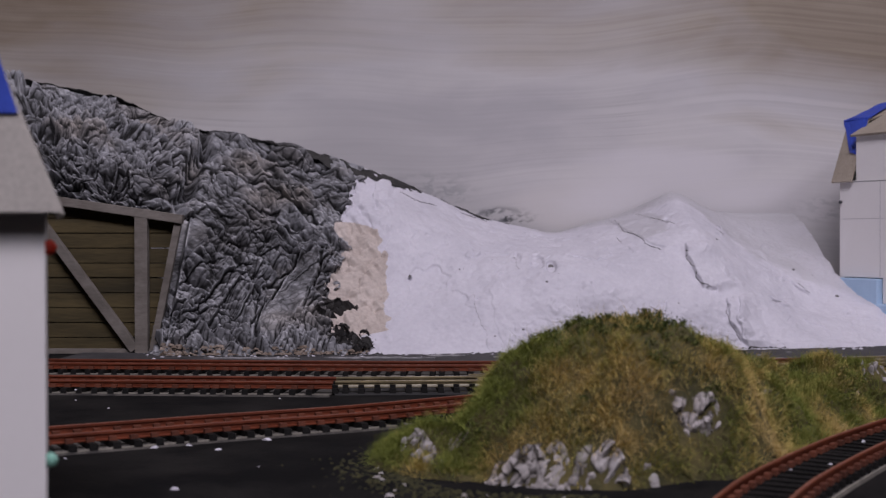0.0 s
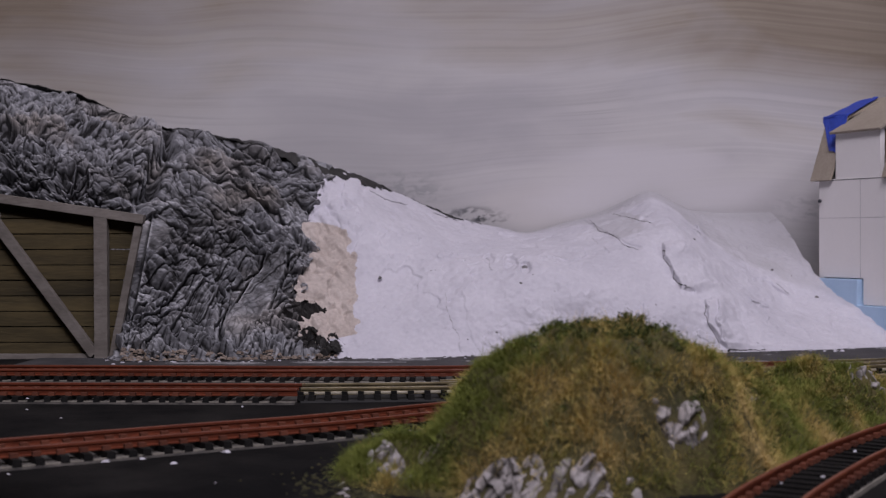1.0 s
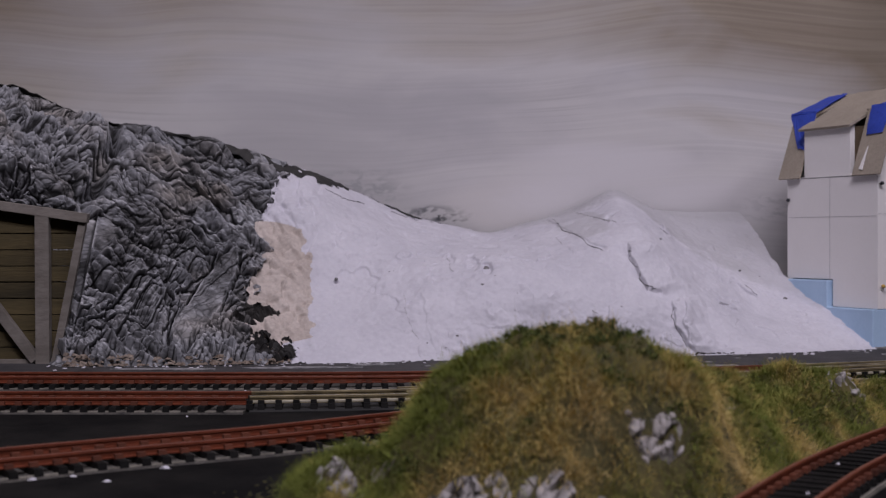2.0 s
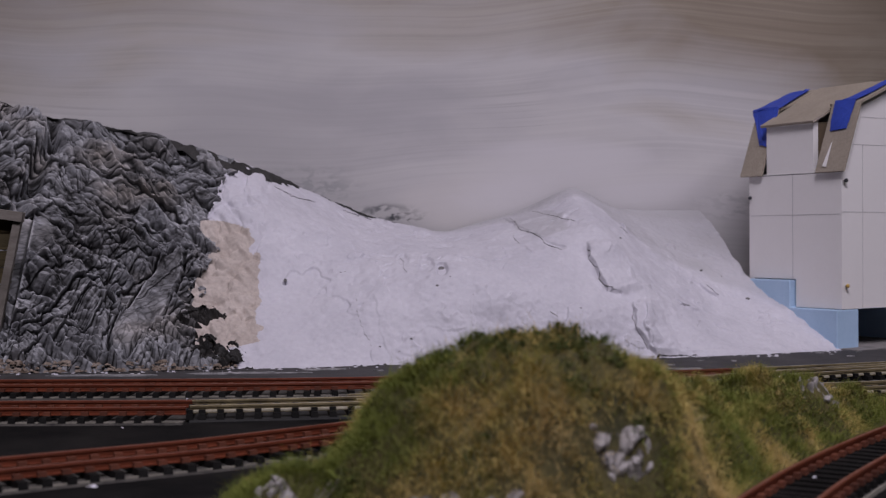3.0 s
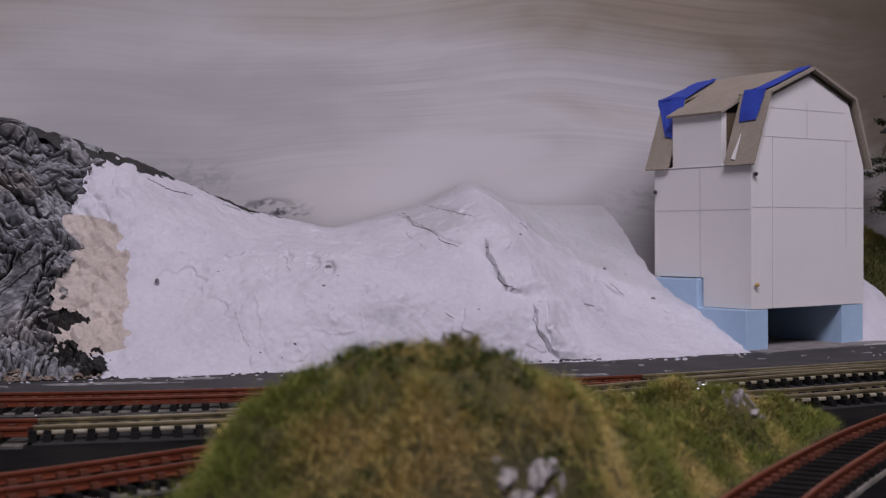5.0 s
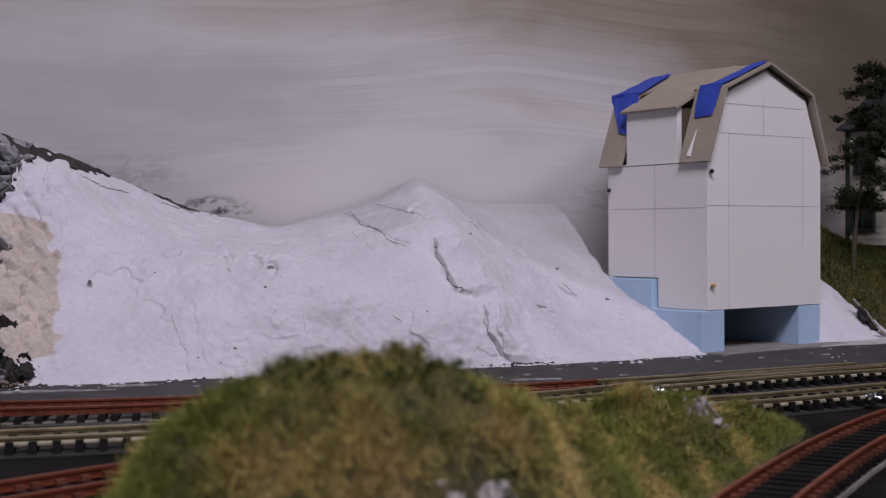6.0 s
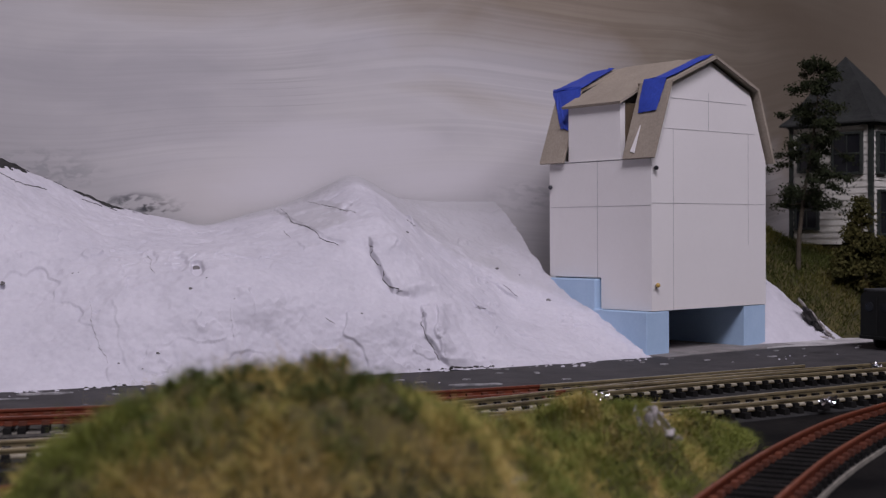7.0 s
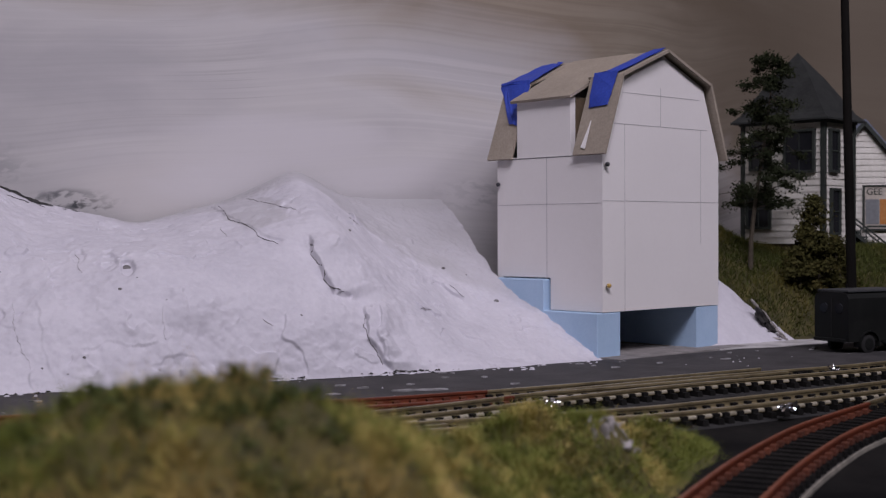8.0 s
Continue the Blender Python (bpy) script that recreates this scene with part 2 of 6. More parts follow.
CLAPBOARD = material("white_clapboard", (0.72, 0.70, 0.64), (0.60, 0.58, 0.52), 60, 0.7, 0.2, 600)
DARK_TRIM = material("dark_green_trim", (0.022, 0.028, 0.024), (0.04, 0.048, 0.042), 90, 0.6, 0.2, 600)
SHINGLE = material("dark_shingle", (0.015, 0.017, 0.017), (0.032, 0.035, 0.033), 140, 0.8, 0.6, 700)
GLASS_DARK = material("dark_window_glass", (0.012, 0.013, 0.016), (0.02, 0.021, 0.024), 40, 0.15, 0.02, 300)
VAN_PAINT = material("dull_black_paint", (0.005, 0.0055, 0.0055), (0.009, 0.010, 0.009), 90, 0.65, 0.1, 600, spec=0.2)
RUBBER = material("black_rubber", (0.008, 0.008, 0.008), (0.014, 0.014, 0.014), 90, 0.8, 0.2, 600)
POLE_WOOD = material("creosoted_pole", (0.005, 0.0045, 0.004), (0.011, 0.0095, 0.0085), 90, 0.85, 0.5, 600, stretch=(1, 1, 0.2), spec=0.1)
BARK = material("bark", (0.045, 0.036, 0.024), (0.085, 0.07, 0.05), 200, 0.9, 0.8, 900)
SHINY = material("solder", (0.8, 0.8, 0.82), (0.65, 0.65, 0.68), 200, 0.15, 0.3, 900, metal=1.0)
ROOM_WALL = material("room_wall_paint", (0.17, 0.16, 0.155), (0.135, 0.127, 0.122), 3, 0.8, 0.1, 200)
ROOM_FLOOR = material("room_floor", (0.16, 0.13, 0.10), (0.11, 0.09, 0.07), 4, 0.6, 0.1, 200)
BLUE_ROOF = material("blue_grey_roof", (0.12, 0.14, 0.19), (0.18, 0.20, 0.26), 120, 0.6, 0.3, 700)


def foliage(name, a, b, c, scale=28.0):
    """Green to straw by broad drifts, each blade a little different."""
    m = bpy.data.materials.new(name)
    m.use_nodes = True
    nt = m.node_tree
    nodes, link = nt.nodes, nt.links.new
    bsdf = nodes["Principled BSDF"]
    co = nodes.new("ShaderNodeTexCoord")
    n1 = nodes.new("ShaderNodeTexNoise")
    sock(n1, "Scale", scale)
    sock(n1, "Detail", 4.0)
    link(co.outputs["Object"], n1.inputs["Vector"])
    att = nodes.new("ShaderNodeAttribute")
    att.attribute_name = "drift"
    add = nodes.new("ShaderNodeMath")
    add.operation = "ADD"
    link(n1.outputs["Fac"], add.inputs[0])
    link(att.outputs["Fac"], add.inputs[1])
    geo = nodes.new("ShaderNodeNewGeometry")
    mul = nodes.new("ShaderNodeMath")
    mul.operation, mul.inputs[1].default_value = "MULTIPLY_ADD", 0.24
    link(geo.outputs["Random Per Island"], mul.inputs[0])
    link(add.outputs[0], mul.inputs[2])
    ramp = nodes.new("ShaderNodeValToRGB")
    e = ramp.color_ramp.elements
    e[0].position, e[0].color = 0.35, (*a, 1)
    e[1].position, e[1].color = 1.15 - 0.2, (*c, 1)
    k = e.new(0.66)
    k.color = (*b, 1)
    link(mul.outputs[0], ramp.inputs[0])
    link(ramp.outputs[0], bsdf.inputs["Base Color"])
    sock(bsdf, "Roughness", 0.8)
    sock(bsdf, "Specular IOR Level", 0.2)
    return m


GRASS = foliage("static_grass", (0.170, 0.195, 0.040), (0.520, 0.390, 0.125), (0.53, 0.39, 0.165))
TURF = foliage("dark_turf", (0.046, 0.064, 0.016), (0.094, 0.104, 0.028), (0.175, 0.125, 0.046))
NEEDLES = foliage("dark_needles", (0.018, 0.024, 0.009), (0.036, 0.042, 0.015), (0.068, 0.062, 0.024))
AUTUMN = foliage("brown_green_leaves", (0.060, 0.058, 0.016), (0.110, 0.085, 0.026), (0.175, 0.110, 0.036))


def backdrop_paint():
    """Brushed sky: pale grey with long strokes, tan drifts up high and to the far end."""
    m = bpy.data.materials.new("brushed_sky_paint")
    m.use_nodes = True
    nt = m.node_tree
    nodes, link = nt.nodes, nt.links.new
    bsdf = nodes["Principled BSDF"]
    co = nodes.new("ShaderNodeTexCoord")

    bend_n = nodes.new("ShaderNodeTexNoise")
    sock(bend_n, "Scale", 4.5)
    sock(bend_n, "Detail", 1.0)
    link(co.outputs["Object"], bend_n.inputs["Vector"])
    arc = nodes.new("ShaderNodeVectorMath")
    arc.operation = "MULTIPLY_ADD"
    arc.inputs[1].default_value = (0.0, 0.0, 0.055)
    link(bend_n.outputs["Color"], arc.inputs[0])
    link(co.outputs["Object"], arc.inputs[2])

    def noise_of(stretch, scale, detail):
        mp = nodes.new("ShaderNodeMapping")
        sock(mp, "Scale", stretch)
        link(arc.outputs[0], mp.inputs["Vector"])
        n = nodes.new("ShaderNodeTexNoise")
        sock(n, "Scale", scale)
        sock(n, "Detail", detail)
        sock(n, "Distortion", 0.6)
        link(mp.outputs[0], n.inputs["Vector"])
        return n.outputs["Fac"]

    def math_of(op, a, b):
        n = nodes.new("ShaderNodeMath")
        n.operation = op
        for i, v in ((0, a), (1, b)):
            if isinstance(v, (int, float)):
                n.inputs[i].default_value = v
            else:
                link(v, n.inputs[i])
        return n.outputs[0]

    def ramp_of(fac, stops):
        r = nodes.new("ShaderNodeValToRGB")
        el = r.color_ramp.elements
        el[0].position, el[0].color = stops[0][0], (*stops[0][1], 1)
        el[1].position, el[1].color = stops[-1][0], (*stops[-1][1], 1)
        for p, c in stops[1:-1]:
            k = el.new(p)
            k.color = (*c, 1)
        link(fac, r.inputs[0])
        return r.outputs[0]

    def mix_of(fac, a, b):
        n = nodes.new("ShaderNodeMix")
        n.data_type = "RGBA"
        for i, v in ((0, fac), (6, a), (7, b)):
            if isinstance(v, (int, float)):
                n.inputs[i].default_value = v
            elif isinstance(v, tuple):
                n.inputs[i].default_value = (*v, 1)
            else:
                link(v, n.inputs[i])
        return n.outputs[2]

    sep = nodes.new("ShaderNodeSeparateXYZ")
    link(co.outputs["Object"], sep.inputs[0])
    strokes = noise_of((0.8, 1, 3.2), 8, 7)
    fine = noise_of((0.45, 1, 46.0), 9, 6)
    ruled = noise_of((0.22, 1, 80.0), 6, 3)
    broad = noise_of((0.8, 1, 2.6), 6, 5)
    patch = noise_of((0.7, 1, 2.4), 5, 3)
    grey = ramp_of(strokes, [(0.34, (0.435, 0.422, 0.432)), (0.5, (0.495, 0.480, 0.486)), (0.66, (0.565, 0.548, 0.546))])
    grey = mix_of(ramp_of(broad, [(0.47, (0, 0, 0)), (0.56, (0.5, 0.5, 0.5))]), grey, (0.585, 0.565, 0.553))
    grey = mix_of(ramp_of(fine, [(0.36, (0.16, 0.16, 0.16)), (0.56, (0, 0, 0))]), grey, (0.36, 0.35, 0.355))
    grey = mix_of(math_of("MULTIPLY", ramp_of(patch, [(0.50, (0, 0, 0)), (0.60, (1, 1, 1))]), ramp_of(ruled, [(0.40, (0.40, 0.40, 0.40)), (0.46, (0, 0, 0))])), grey, (0.30, 0.29, 0.295))
    grey = mix_of(math_of("MULTIPLY", ramp_of(patch, [(0.38, (1, 1, 1)), (0.48, (0, 0, 0))]), ramp_of(ruled, [(0.53, (0, 0, 0)), (0.59, (0.35, 0.35, 0.35))])), grey, (0.60, 0.58, 0.575))
    # warm drift above, and towards the far end, deepened where the light falls off
    east = nodes.new("ShaderNodeMapRange")
    for key, val in (("From Min", -0.15), ("From Max", 0.20), ("To Max", 1.9)):
        sock(east, key, val)
    link(sep.outputs["X"], east.inputs["Value"])
    up = math_of("ADD", math_of("MULTIPLY", math_of("SUBTRACT", sep.outputs["Z"], 0.168), 15.0), east.outputs[0])
    west = nodes.new("ShaderNodeMapRange")
    for key, val in (("From Min", -0.33), ("From Max", -0.52), ("To Max", 0.8)):
        sock(west, key, val)
    link(sep.outputs["X"], west.inputs["Value"])
    up = math_of("ADD", up, west.outputs[0])
    warm = math_of("ADD", up, math_of("ADD", math_of("MULTIPLY", math_of("SUBTRACT", broad, 0.5), 1.8), math_of("MULTIPLY", math_of("SUBTRACT", strokes, 0.5), 2.2)))
    tan = ramp_of(strokes, [(0.35, (0.20, 0.155, 0.110)), (0.5, (0.255, 0.210, 0.160)), (0.65, (0.33, 0.285, 0.225))])
    tan = mix_of(ramp_of(fine, [(0.40, (0.35, 0.35, 0.35)), (0.56, (0, 0, 0))]), tan, (0.16, 0.125, 0.09))
    # Darker tan eastward: the dimming of the light put into the paint.
    deep = nodes.new("ShaderNodeMapRange")
    for key, val in (("From Min", 0.0), ("From Max", 0.24), ("To Max", 0.9)):
        sock(deep, key, val)
    link(sep.outputs["X"], deep.inputs["Value"])
    tan = mix_of(deep.outputs[0], tan, (0.135, 0.108, 0.078))
    clamp = nodes.new("ShaderNodeClamp")
    link(math_of("MULTIPLY", warm, 0.9), clamp.inputs[0])
    col = mix_of(clamp.outputs[0], grey, tan)
    scratch = ramp_of(noise_of((1.0, 1, 2.0), 150, 4), [(0.46, (0, 0, 0)), (0.60, (1, 1, 1))])
    # painted smudges of far ridges, and mist above the white hill
    for cx, cz, rx, rz, colour, much in ((-0.280, 0.090, 0.030, 0.012, (0.27, 0.27, 0.285), 0.5), (-0.232, 0.0735, 0.020, 0.0050, (0.10, 0.105, 0.115), 0.9), (-0.222, 0.0715, 0.010, 0.0030, (0.03, 0.033, 0.038), 1.0), (-0.030, 0.078, 0.020, 0.008, (0.17, 0.18, 0.19), 0.7), (-0.160, 0.084, 0.018, 0.004, (0.22, 0.225, 0.235), 0.6), (-0.175, 0.082, 0.050, 0.016, (0.56, 0.535, 0.525), 0.8), (-0.128, 0.092, 0.060, 0.026, (0.60, 0.58, 0.595), 0.9), (-0.070, 0.086, 0.060, 0.022, (0.58, 0.56, 0.575), 0.85)):
        dx = math_of("MULTIPLY", math_of("SUBTRACT", sep.outputs["X"], cx), 1 / rx)
        dz = math_of("MULTIPLY", math_of("SUBTRACT", sep.outputs["Z"], cz), 1 / rz)
        dd = math_of("ADD", math_of("MULTIPLY", dx, dx), math_of("MULTIPLY", dz, dz))
        dd = math_of("ADD", dd, math_of("MULTIPLY", math_of("SUBTRACT", strokes, 0.5), 4.5))
        mr = nodes.new("ShaderNodeMapRange")
        mr.interpolation_type = "SMOOTHSTEP"
        for k, val in (("From Min", 1.5), ("From Max", 0.0), ("To Min", 0.0), ("To Max", much)):
            sock(mr, k, val)
        link(dd, mr.inputs["Value"])
        col = mix_of(math_of("MULTIPLY", mr.outputs[0], scratch) if colour[0] < 0.5 else mr.outputs[0], col, colour)
    link(col, bsdf.inputs["Base Color"])
    sock(bsdf, "Roughness", 0.7)
    bp = nodes.new("ShaderNodeBump")
    sock(bp, "Strength", 0.10)
    sock(bp, "Distance", 0.0006)
    link(fine, bp.inputs["Height"])
    link(bp.outputs[0], bsdf.inputs["Normal"])
    return m


SKY = backdrop_paint()

# ---- the room round the layout ----
def slab(name, x0, x1, y0, y1, z0, z1, mat, label, category):
    ob = new(name, bm_mesh(name, box_bm(x0, x1, y0, y1, z0, z1), mat))
    return tagged(ob, label, category, kind="structure")


slab("room_floor", -2.2, 2.2, -2.6, 1.0, -1.2, -1.12, ROOM_FLOOR, "plain brown floor of the hobby room", "floor")
slab("ceiling", -2.2, 2.2, -2.6, 1.0, 1.25, 1.33, ROOM_WALL, "plain pale ceiling of the hobby room", "ceiling")
slab("wall_west", -2.28, -2.2, -2.6, 1.0, -1.12, 1.25, ROOM_WALL, "plain painted wall of the hobby room", "wall")
slab("wall_east", 2.2, 2.28, -2.6, 1.0, -1.12, 1.25, ROOM_WALL, "plain painted wall of the hobby room", "wall")
slab("wall_south", -2.2, 2.2, -2.68, -2.6, -1.12, 1.25, ROOM_WALL, "plain painted wall of the hobby room", "wall")
slab("wall_north", -2.2, 2.2, 0.92, 1.0, -1.12, 1.25, ROOM_WALL, "plain painted wall behind the backdrop", "wall")
slab("ground", -1.6, 1.2, -1.0, 0.6, -0.05, 0.0, TABLE_PAINT, "flat layout top painted dull charcoal black", "ground")


def backdrop_y(x):
    return 0.122 + 0.16 * float(smooth(0.0, 0.30, np.array(x)))


def build_backdrop():
    xs = [-1.5 + 0.005 * i for i in range(464)]
    bm = bmesh.new()
    rows = []
    for x in xs:
        y = backdrop_y(x)
        rows.append([bm.verts.new((x, y, 0.0)), bm.verts.new((x, y, 0.62)), bm.verts.new((x, y + 0.006, 0.62)), bm.verts.new((x, y + 0.006, 0.0))])
    for a, b in zip(rows, rows[1:]):
        for i in range(4):
            bm.faces.new((a[i], b[i], b[(i + 1) % 4], a[(i + 1) % 4]))
    bm.faces.new(rows[0])
    bm.faces.new(rows[-1])
    bmesh.ops.recalc_face_normals(bm, faces=bm.faces)
    ob = new("backdrop", bm_mesh("backdrop", bm, SKY))
    return tagged(ob, "hand-brushed grey and tan sky backdrop board", "backdrop", kind="structure")


build_backdrop()

# ---- the long hill: rock casting, bare plaster and white plaster ----
HX = [-0.62, -0.46, -0.425, -0.406, -0.35, -0.30, -0.275, -0.245, -0.20, -0.155, -0.125, -0.09, -0.05, 0.0]
FOOT_Y = [-0.040, -0.040, -0.050, -0.084, -0.080, -0.073, -0.071, -0.064, -0.052, -0.043, -0.038, -0.030, -0.028, -0.002]
LOW_Y = [-0.045, -0.045, -0.045, -0.060, -0.040, -0.035, -0.028, -0.030, -0.026, -0.028, -0.022, -0.004, 0.005, 0.026]
LOW_Z = [0.076, 0.076, 0.070, 0.030, 0.026, 0.025, 0.028, 0.030, 0.042, 0.030, 0.028, 0.020, 0.015, 0.018]
MID_Y = [-0.020, -0.020, -0.018, -0.015, -0.002, 0.004, 0.015, 0.015, 0.030, 0.020, 0.030, 0.040, 0.045, 0.056]
MID_Z = [0.125, 0.112, 0.100, 0.085, 0.072, 0.072, 0.066, 0.055, 0.054, 0.058, 0.064, 0.052, 0.040, 0.035]
TOP_Y = [0.05, 0.04, 0.04, 0.04, 0.04, 0.05, 0.07, 0.10, 0.118, 0.118, 0.118, 0.118, 0.118, 0.116]
TOP_Z = [0.175, 0.142, 0.126, 0.122, 0.112, 0.096, 0.084, 0.072, 0.0612, 0.074, 0.088, 0.076, 0.0745, 0.0745]


def along(x, values, wide=17):
    """The values at HX, eased between."""
    xs = np.linspace(HX[0] - 0.05, HX[-1] + 0.05, 1400)
    ys = np.interp(xs, HX, values)
    k = np.hanning(wide)
    ys = np.convolve(np.pad(ys, wide // 2, "edge"), k / k.sum(), "valid")
    return np.interp(x, xs, ys)


def bend(a, b, c, d, v):
    """A smooth line through four values at v = 0, 1/3, 2/3, 1."""
    s = v * 3
    p = [2 * a - b, a, b, c, d, 2 * d - c]
    i = np.clip(np.floor(s).astype(int), 0, 2)
    t = s - i
    out = 0
    for k in range(3):
        p0, p1, p2, p3 = p[k], p[k + 1], p[k + 2], p[k + 3]
        val = 0.5 * (2 * p1 + (p2 - p0) * t + (2 * p0 - 5 * p1 + 4 * p2 - p3) * t ** 2 + (3 * p1 - p0 - 3 * p2 + p3) * t ** 3)
        out = out + np.where(i == k, val, 0)
    return out


def hill_points(x, v):
    y = bend(along(x, FOOT_Y), along(x, LOW_Y), along(x, MID_Y), along(x, TOP_Y), v)
    z = bend(0 * x, along(x, LOW_Z), along(x, MID_Z), along(x, TOP_Z, 45), v)
    lean = smooth(-0.12, 0.0, x) * (np.interp(v, [0, 0.7, 0.8, 0.9, 1.0], [0, 0, 0.003, 0.0062, 0.0058]) - 0.051 * v ** 1.15)
    return np.stack([x + lean, y, np.maximum(z, 0.0)], -1)


def flap(p, line, rise, fade):
    """A torn edge of plaster cloth: lifts the sheet on the right of a line in x and z, fading away from it."""
    xs, zs = [a for a, b in line], [b for a, b in line]
    lx = np.interp(p[..., 2], zs, xs)
    inside = smooth(zs[0] - 0.002, zs[0] + 0.002, p[..., 2]) * (1 - smooth(zs[-1] - 0.002, zs[-1] + 0.002, p[..., 2]))
    d = p[..., 0] - lx + 0.0014 * vnoise(p, 230, 3) + 0.0005 * vnoise(p, 480, 4)
    cleft = np.exp(-((d + 0.0004) / 0.0004) ** 2) * smooth(-0.6, 0.2, vnoise(p, 90, 6))
    return inside * (rise * smooth(-0.0003, 0.0007, d) * (1 - smooth(0.002, fade, d)) - 0.10 * rise * cleft)


def edge_x(z):
    """Where the rock ends and the plaster begins."""
    return np.interp(z, [0.0, 0.005, 0.015, 0.022, 0.030, 0.055, 0.066, 0.084, 0.092, 0.10], [-0.303, -0.310, -0.322, -0.325, -0.323, -0.3174, -0.3213, -0.3179, -0.3150, -0.3140])


def dark_x(p):
    """Where the black-painted torn edge ends, low down."""
    return np.interp(p[..., 2], [0.0, 0.006, 0.015, 0.024, 0.032], [-0.293, -0.297, -0.304, -0.311, -0.325]) + 0.003 * fbm(p, 190, 3, 27)


HILL = []


def build_hill():
    # white plaster, with a fine even relief, drips and torn cloth edges
    nu, nv = 960, 310
    u, v = np.meshgrid(np.linspace(-0.345, 0.0, nu), np.linspace(0, 1, nv), indexing="ij")
    p = hill_points(u, v)
    out = np.array((0.0, -0.80, 0.60))
    d = 0.0024 * fbm(p, 26, 3, 1) + 0.0008 * fbm(p, 110, 3, 5) + 0.00034 * fbm(p, 380, 2, 9)
    d = d + 0.0003 * np.maximum(0, vnoise(p * np.array((1, 0.3, 0.25)), 150, 4)) ** 2
    # thin lapped layers of plaster: each ends in a small ragged ledge
    for k, (s, h, cut) in enumerate(((34, 0.0011, 0.06), (48, 0.0009, -0.12), (90, 0.0007, 0.2))):
        n = fbm(p, s, 4, 51 + 7 * k, 0.45) - cut
        here = smooth(0.10, 0.55, vnoise(p, s * 0.8, 90 + k))
        d = d + h * here * smooth(0.0, 0.035, n) * (1 - smooth(0.05, 0.6, n))
    d = d + (0.0012 * plates(p[..., 0], p[..., 2] * 1.3, 0.009, 41, 1.3, 30)[0] + 0.0014 * facets(p[..., 0], p[..., 2] * 1.3, 0.004, 42, 1.4, -30)) * smooth(-0.290, -0.298, p[..., 0])
    for line, rise, fade in FLAPS:  # torn edges
        d = d + flap(p, line, rise, fade)
    for px, pz, r, deep in PITS:
        q = np.hypot(p[..., 0] - px, p[..., 2] - pz) / r + 0.3 * vnoise(p, 300, 8)
        d = d - deep * (1 - smooth(0.6, 1.1, q))
    # a broad rib that runs from the peak down to the foot
    rib = np.interp(p[..., 2], [0.0, 0.03, 0.055, 0.09], [-0.075, -0.100, -0.118, -0.128])
    d = d + 0.006 * np.exp(-((p[..., 0] - rib) / 0.016) ** 2) * smooth(0.0, 0.02, p[..., 2])
    pw = p + out * (d * smooth(0, 0.05, v) * (1 - smooth(0.97, 1.0, v)))[..., None]
    mid = 0.25 * (pw[:-1, :-1] + pw[1:, :-1] + pw[1:, 1:] + pw[:-1, 1:])
    wob = 0.0028 * fbm(mid, 110, 4, 21)
    bound = edge_x(mid[..., 2]) + wob
    bare_to = np.interp(mid[..., 2], [0.0, 0.009, 0.011, 0.029, 0.050, 0.064, 0.068, 0.07], [-0.31, -0.305, -0.293, -0.294, -0.298, -0.3, -0.318, -0.34]) + 0.0042 * fbm(mid, 120, 4, 33)
    flat = pw.reshape(-1, 3)
    HILL.append(flat)
    is_bare = (mid[..., 0] > bound - 0.004) & (mid[..., 0] < bare_to)
    is_white = (mid[..., 0] >= bare_to) & (mid[..., 0] > bound - 0.003)
    # greyer on the far flank, a triangle below the peak, and the upper rim
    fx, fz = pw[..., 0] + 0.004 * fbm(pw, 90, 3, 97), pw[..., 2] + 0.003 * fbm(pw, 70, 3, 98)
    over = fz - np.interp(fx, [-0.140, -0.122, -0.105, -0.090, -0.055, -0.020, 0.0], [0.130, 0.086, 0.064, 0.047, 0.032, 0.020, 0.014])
    greyness = 0.60 * smooth(-0.001, 0.006, over) * (0.75 + 0.4 * vnoise(pw, 60, 99))
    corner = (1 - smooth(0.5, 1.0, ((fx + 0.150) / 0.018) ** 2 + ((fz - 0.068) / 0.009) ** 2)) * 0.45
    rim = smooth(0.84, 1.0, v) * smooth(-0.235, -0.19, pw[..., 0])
    greyness = np.clip(np.maximum(np.maximum(greyness, corner), 0.85 * rim), 0, 1)
    hill = sheet("plaster_hill", flat, grid_faces(nu, nv, is_white), WHITE_PLASTER, True, greyness)
    tagged(hill, "white plaster hillside, bare and unpainted, with torn cloth edges", "hill", kind="structure")
    bare = sheet("bare_plaster_strip", flat, grid_faces(nu, nv, is_bare), BARE_PLASTER)
    tagged(bare, "strip of bare beige plaster beside the painted rock", "hill", kind="structure")
    # crumpled rock casting
    nu, nv = 960, 600
    u, v = np.meshgrid(np.linspace(-0.535, -0.285, nu), np.linspace(0, 1, nv), indexing="ij")
    p = hill_points(u, v)
    s, t = p[..., 0], np.concatenate([np.zeros((nu, 1)), np.cumsum(np.linalg.norm(np.diff(p, axis=1), axis=-1), axis=1)], axis=1)
    up = smooth(0.050, 0.075, p[..., 2] + 0.03 * vnoise(p, 35, 64))
    west = smooth(-0.400, -0.412, p[..., 0]) * smooth(0.060, 0.075, p[..., 2])
    bent_s, bent_t = s + 0.010 * vnoise(p, 32, 91), t + 0.010 * vnoise(p, 32, 92)
    d, cleft = 0.0042 * vnoise(p, 26, 2) + 0.0022 * vnoise(p, 60, 3), 0.0
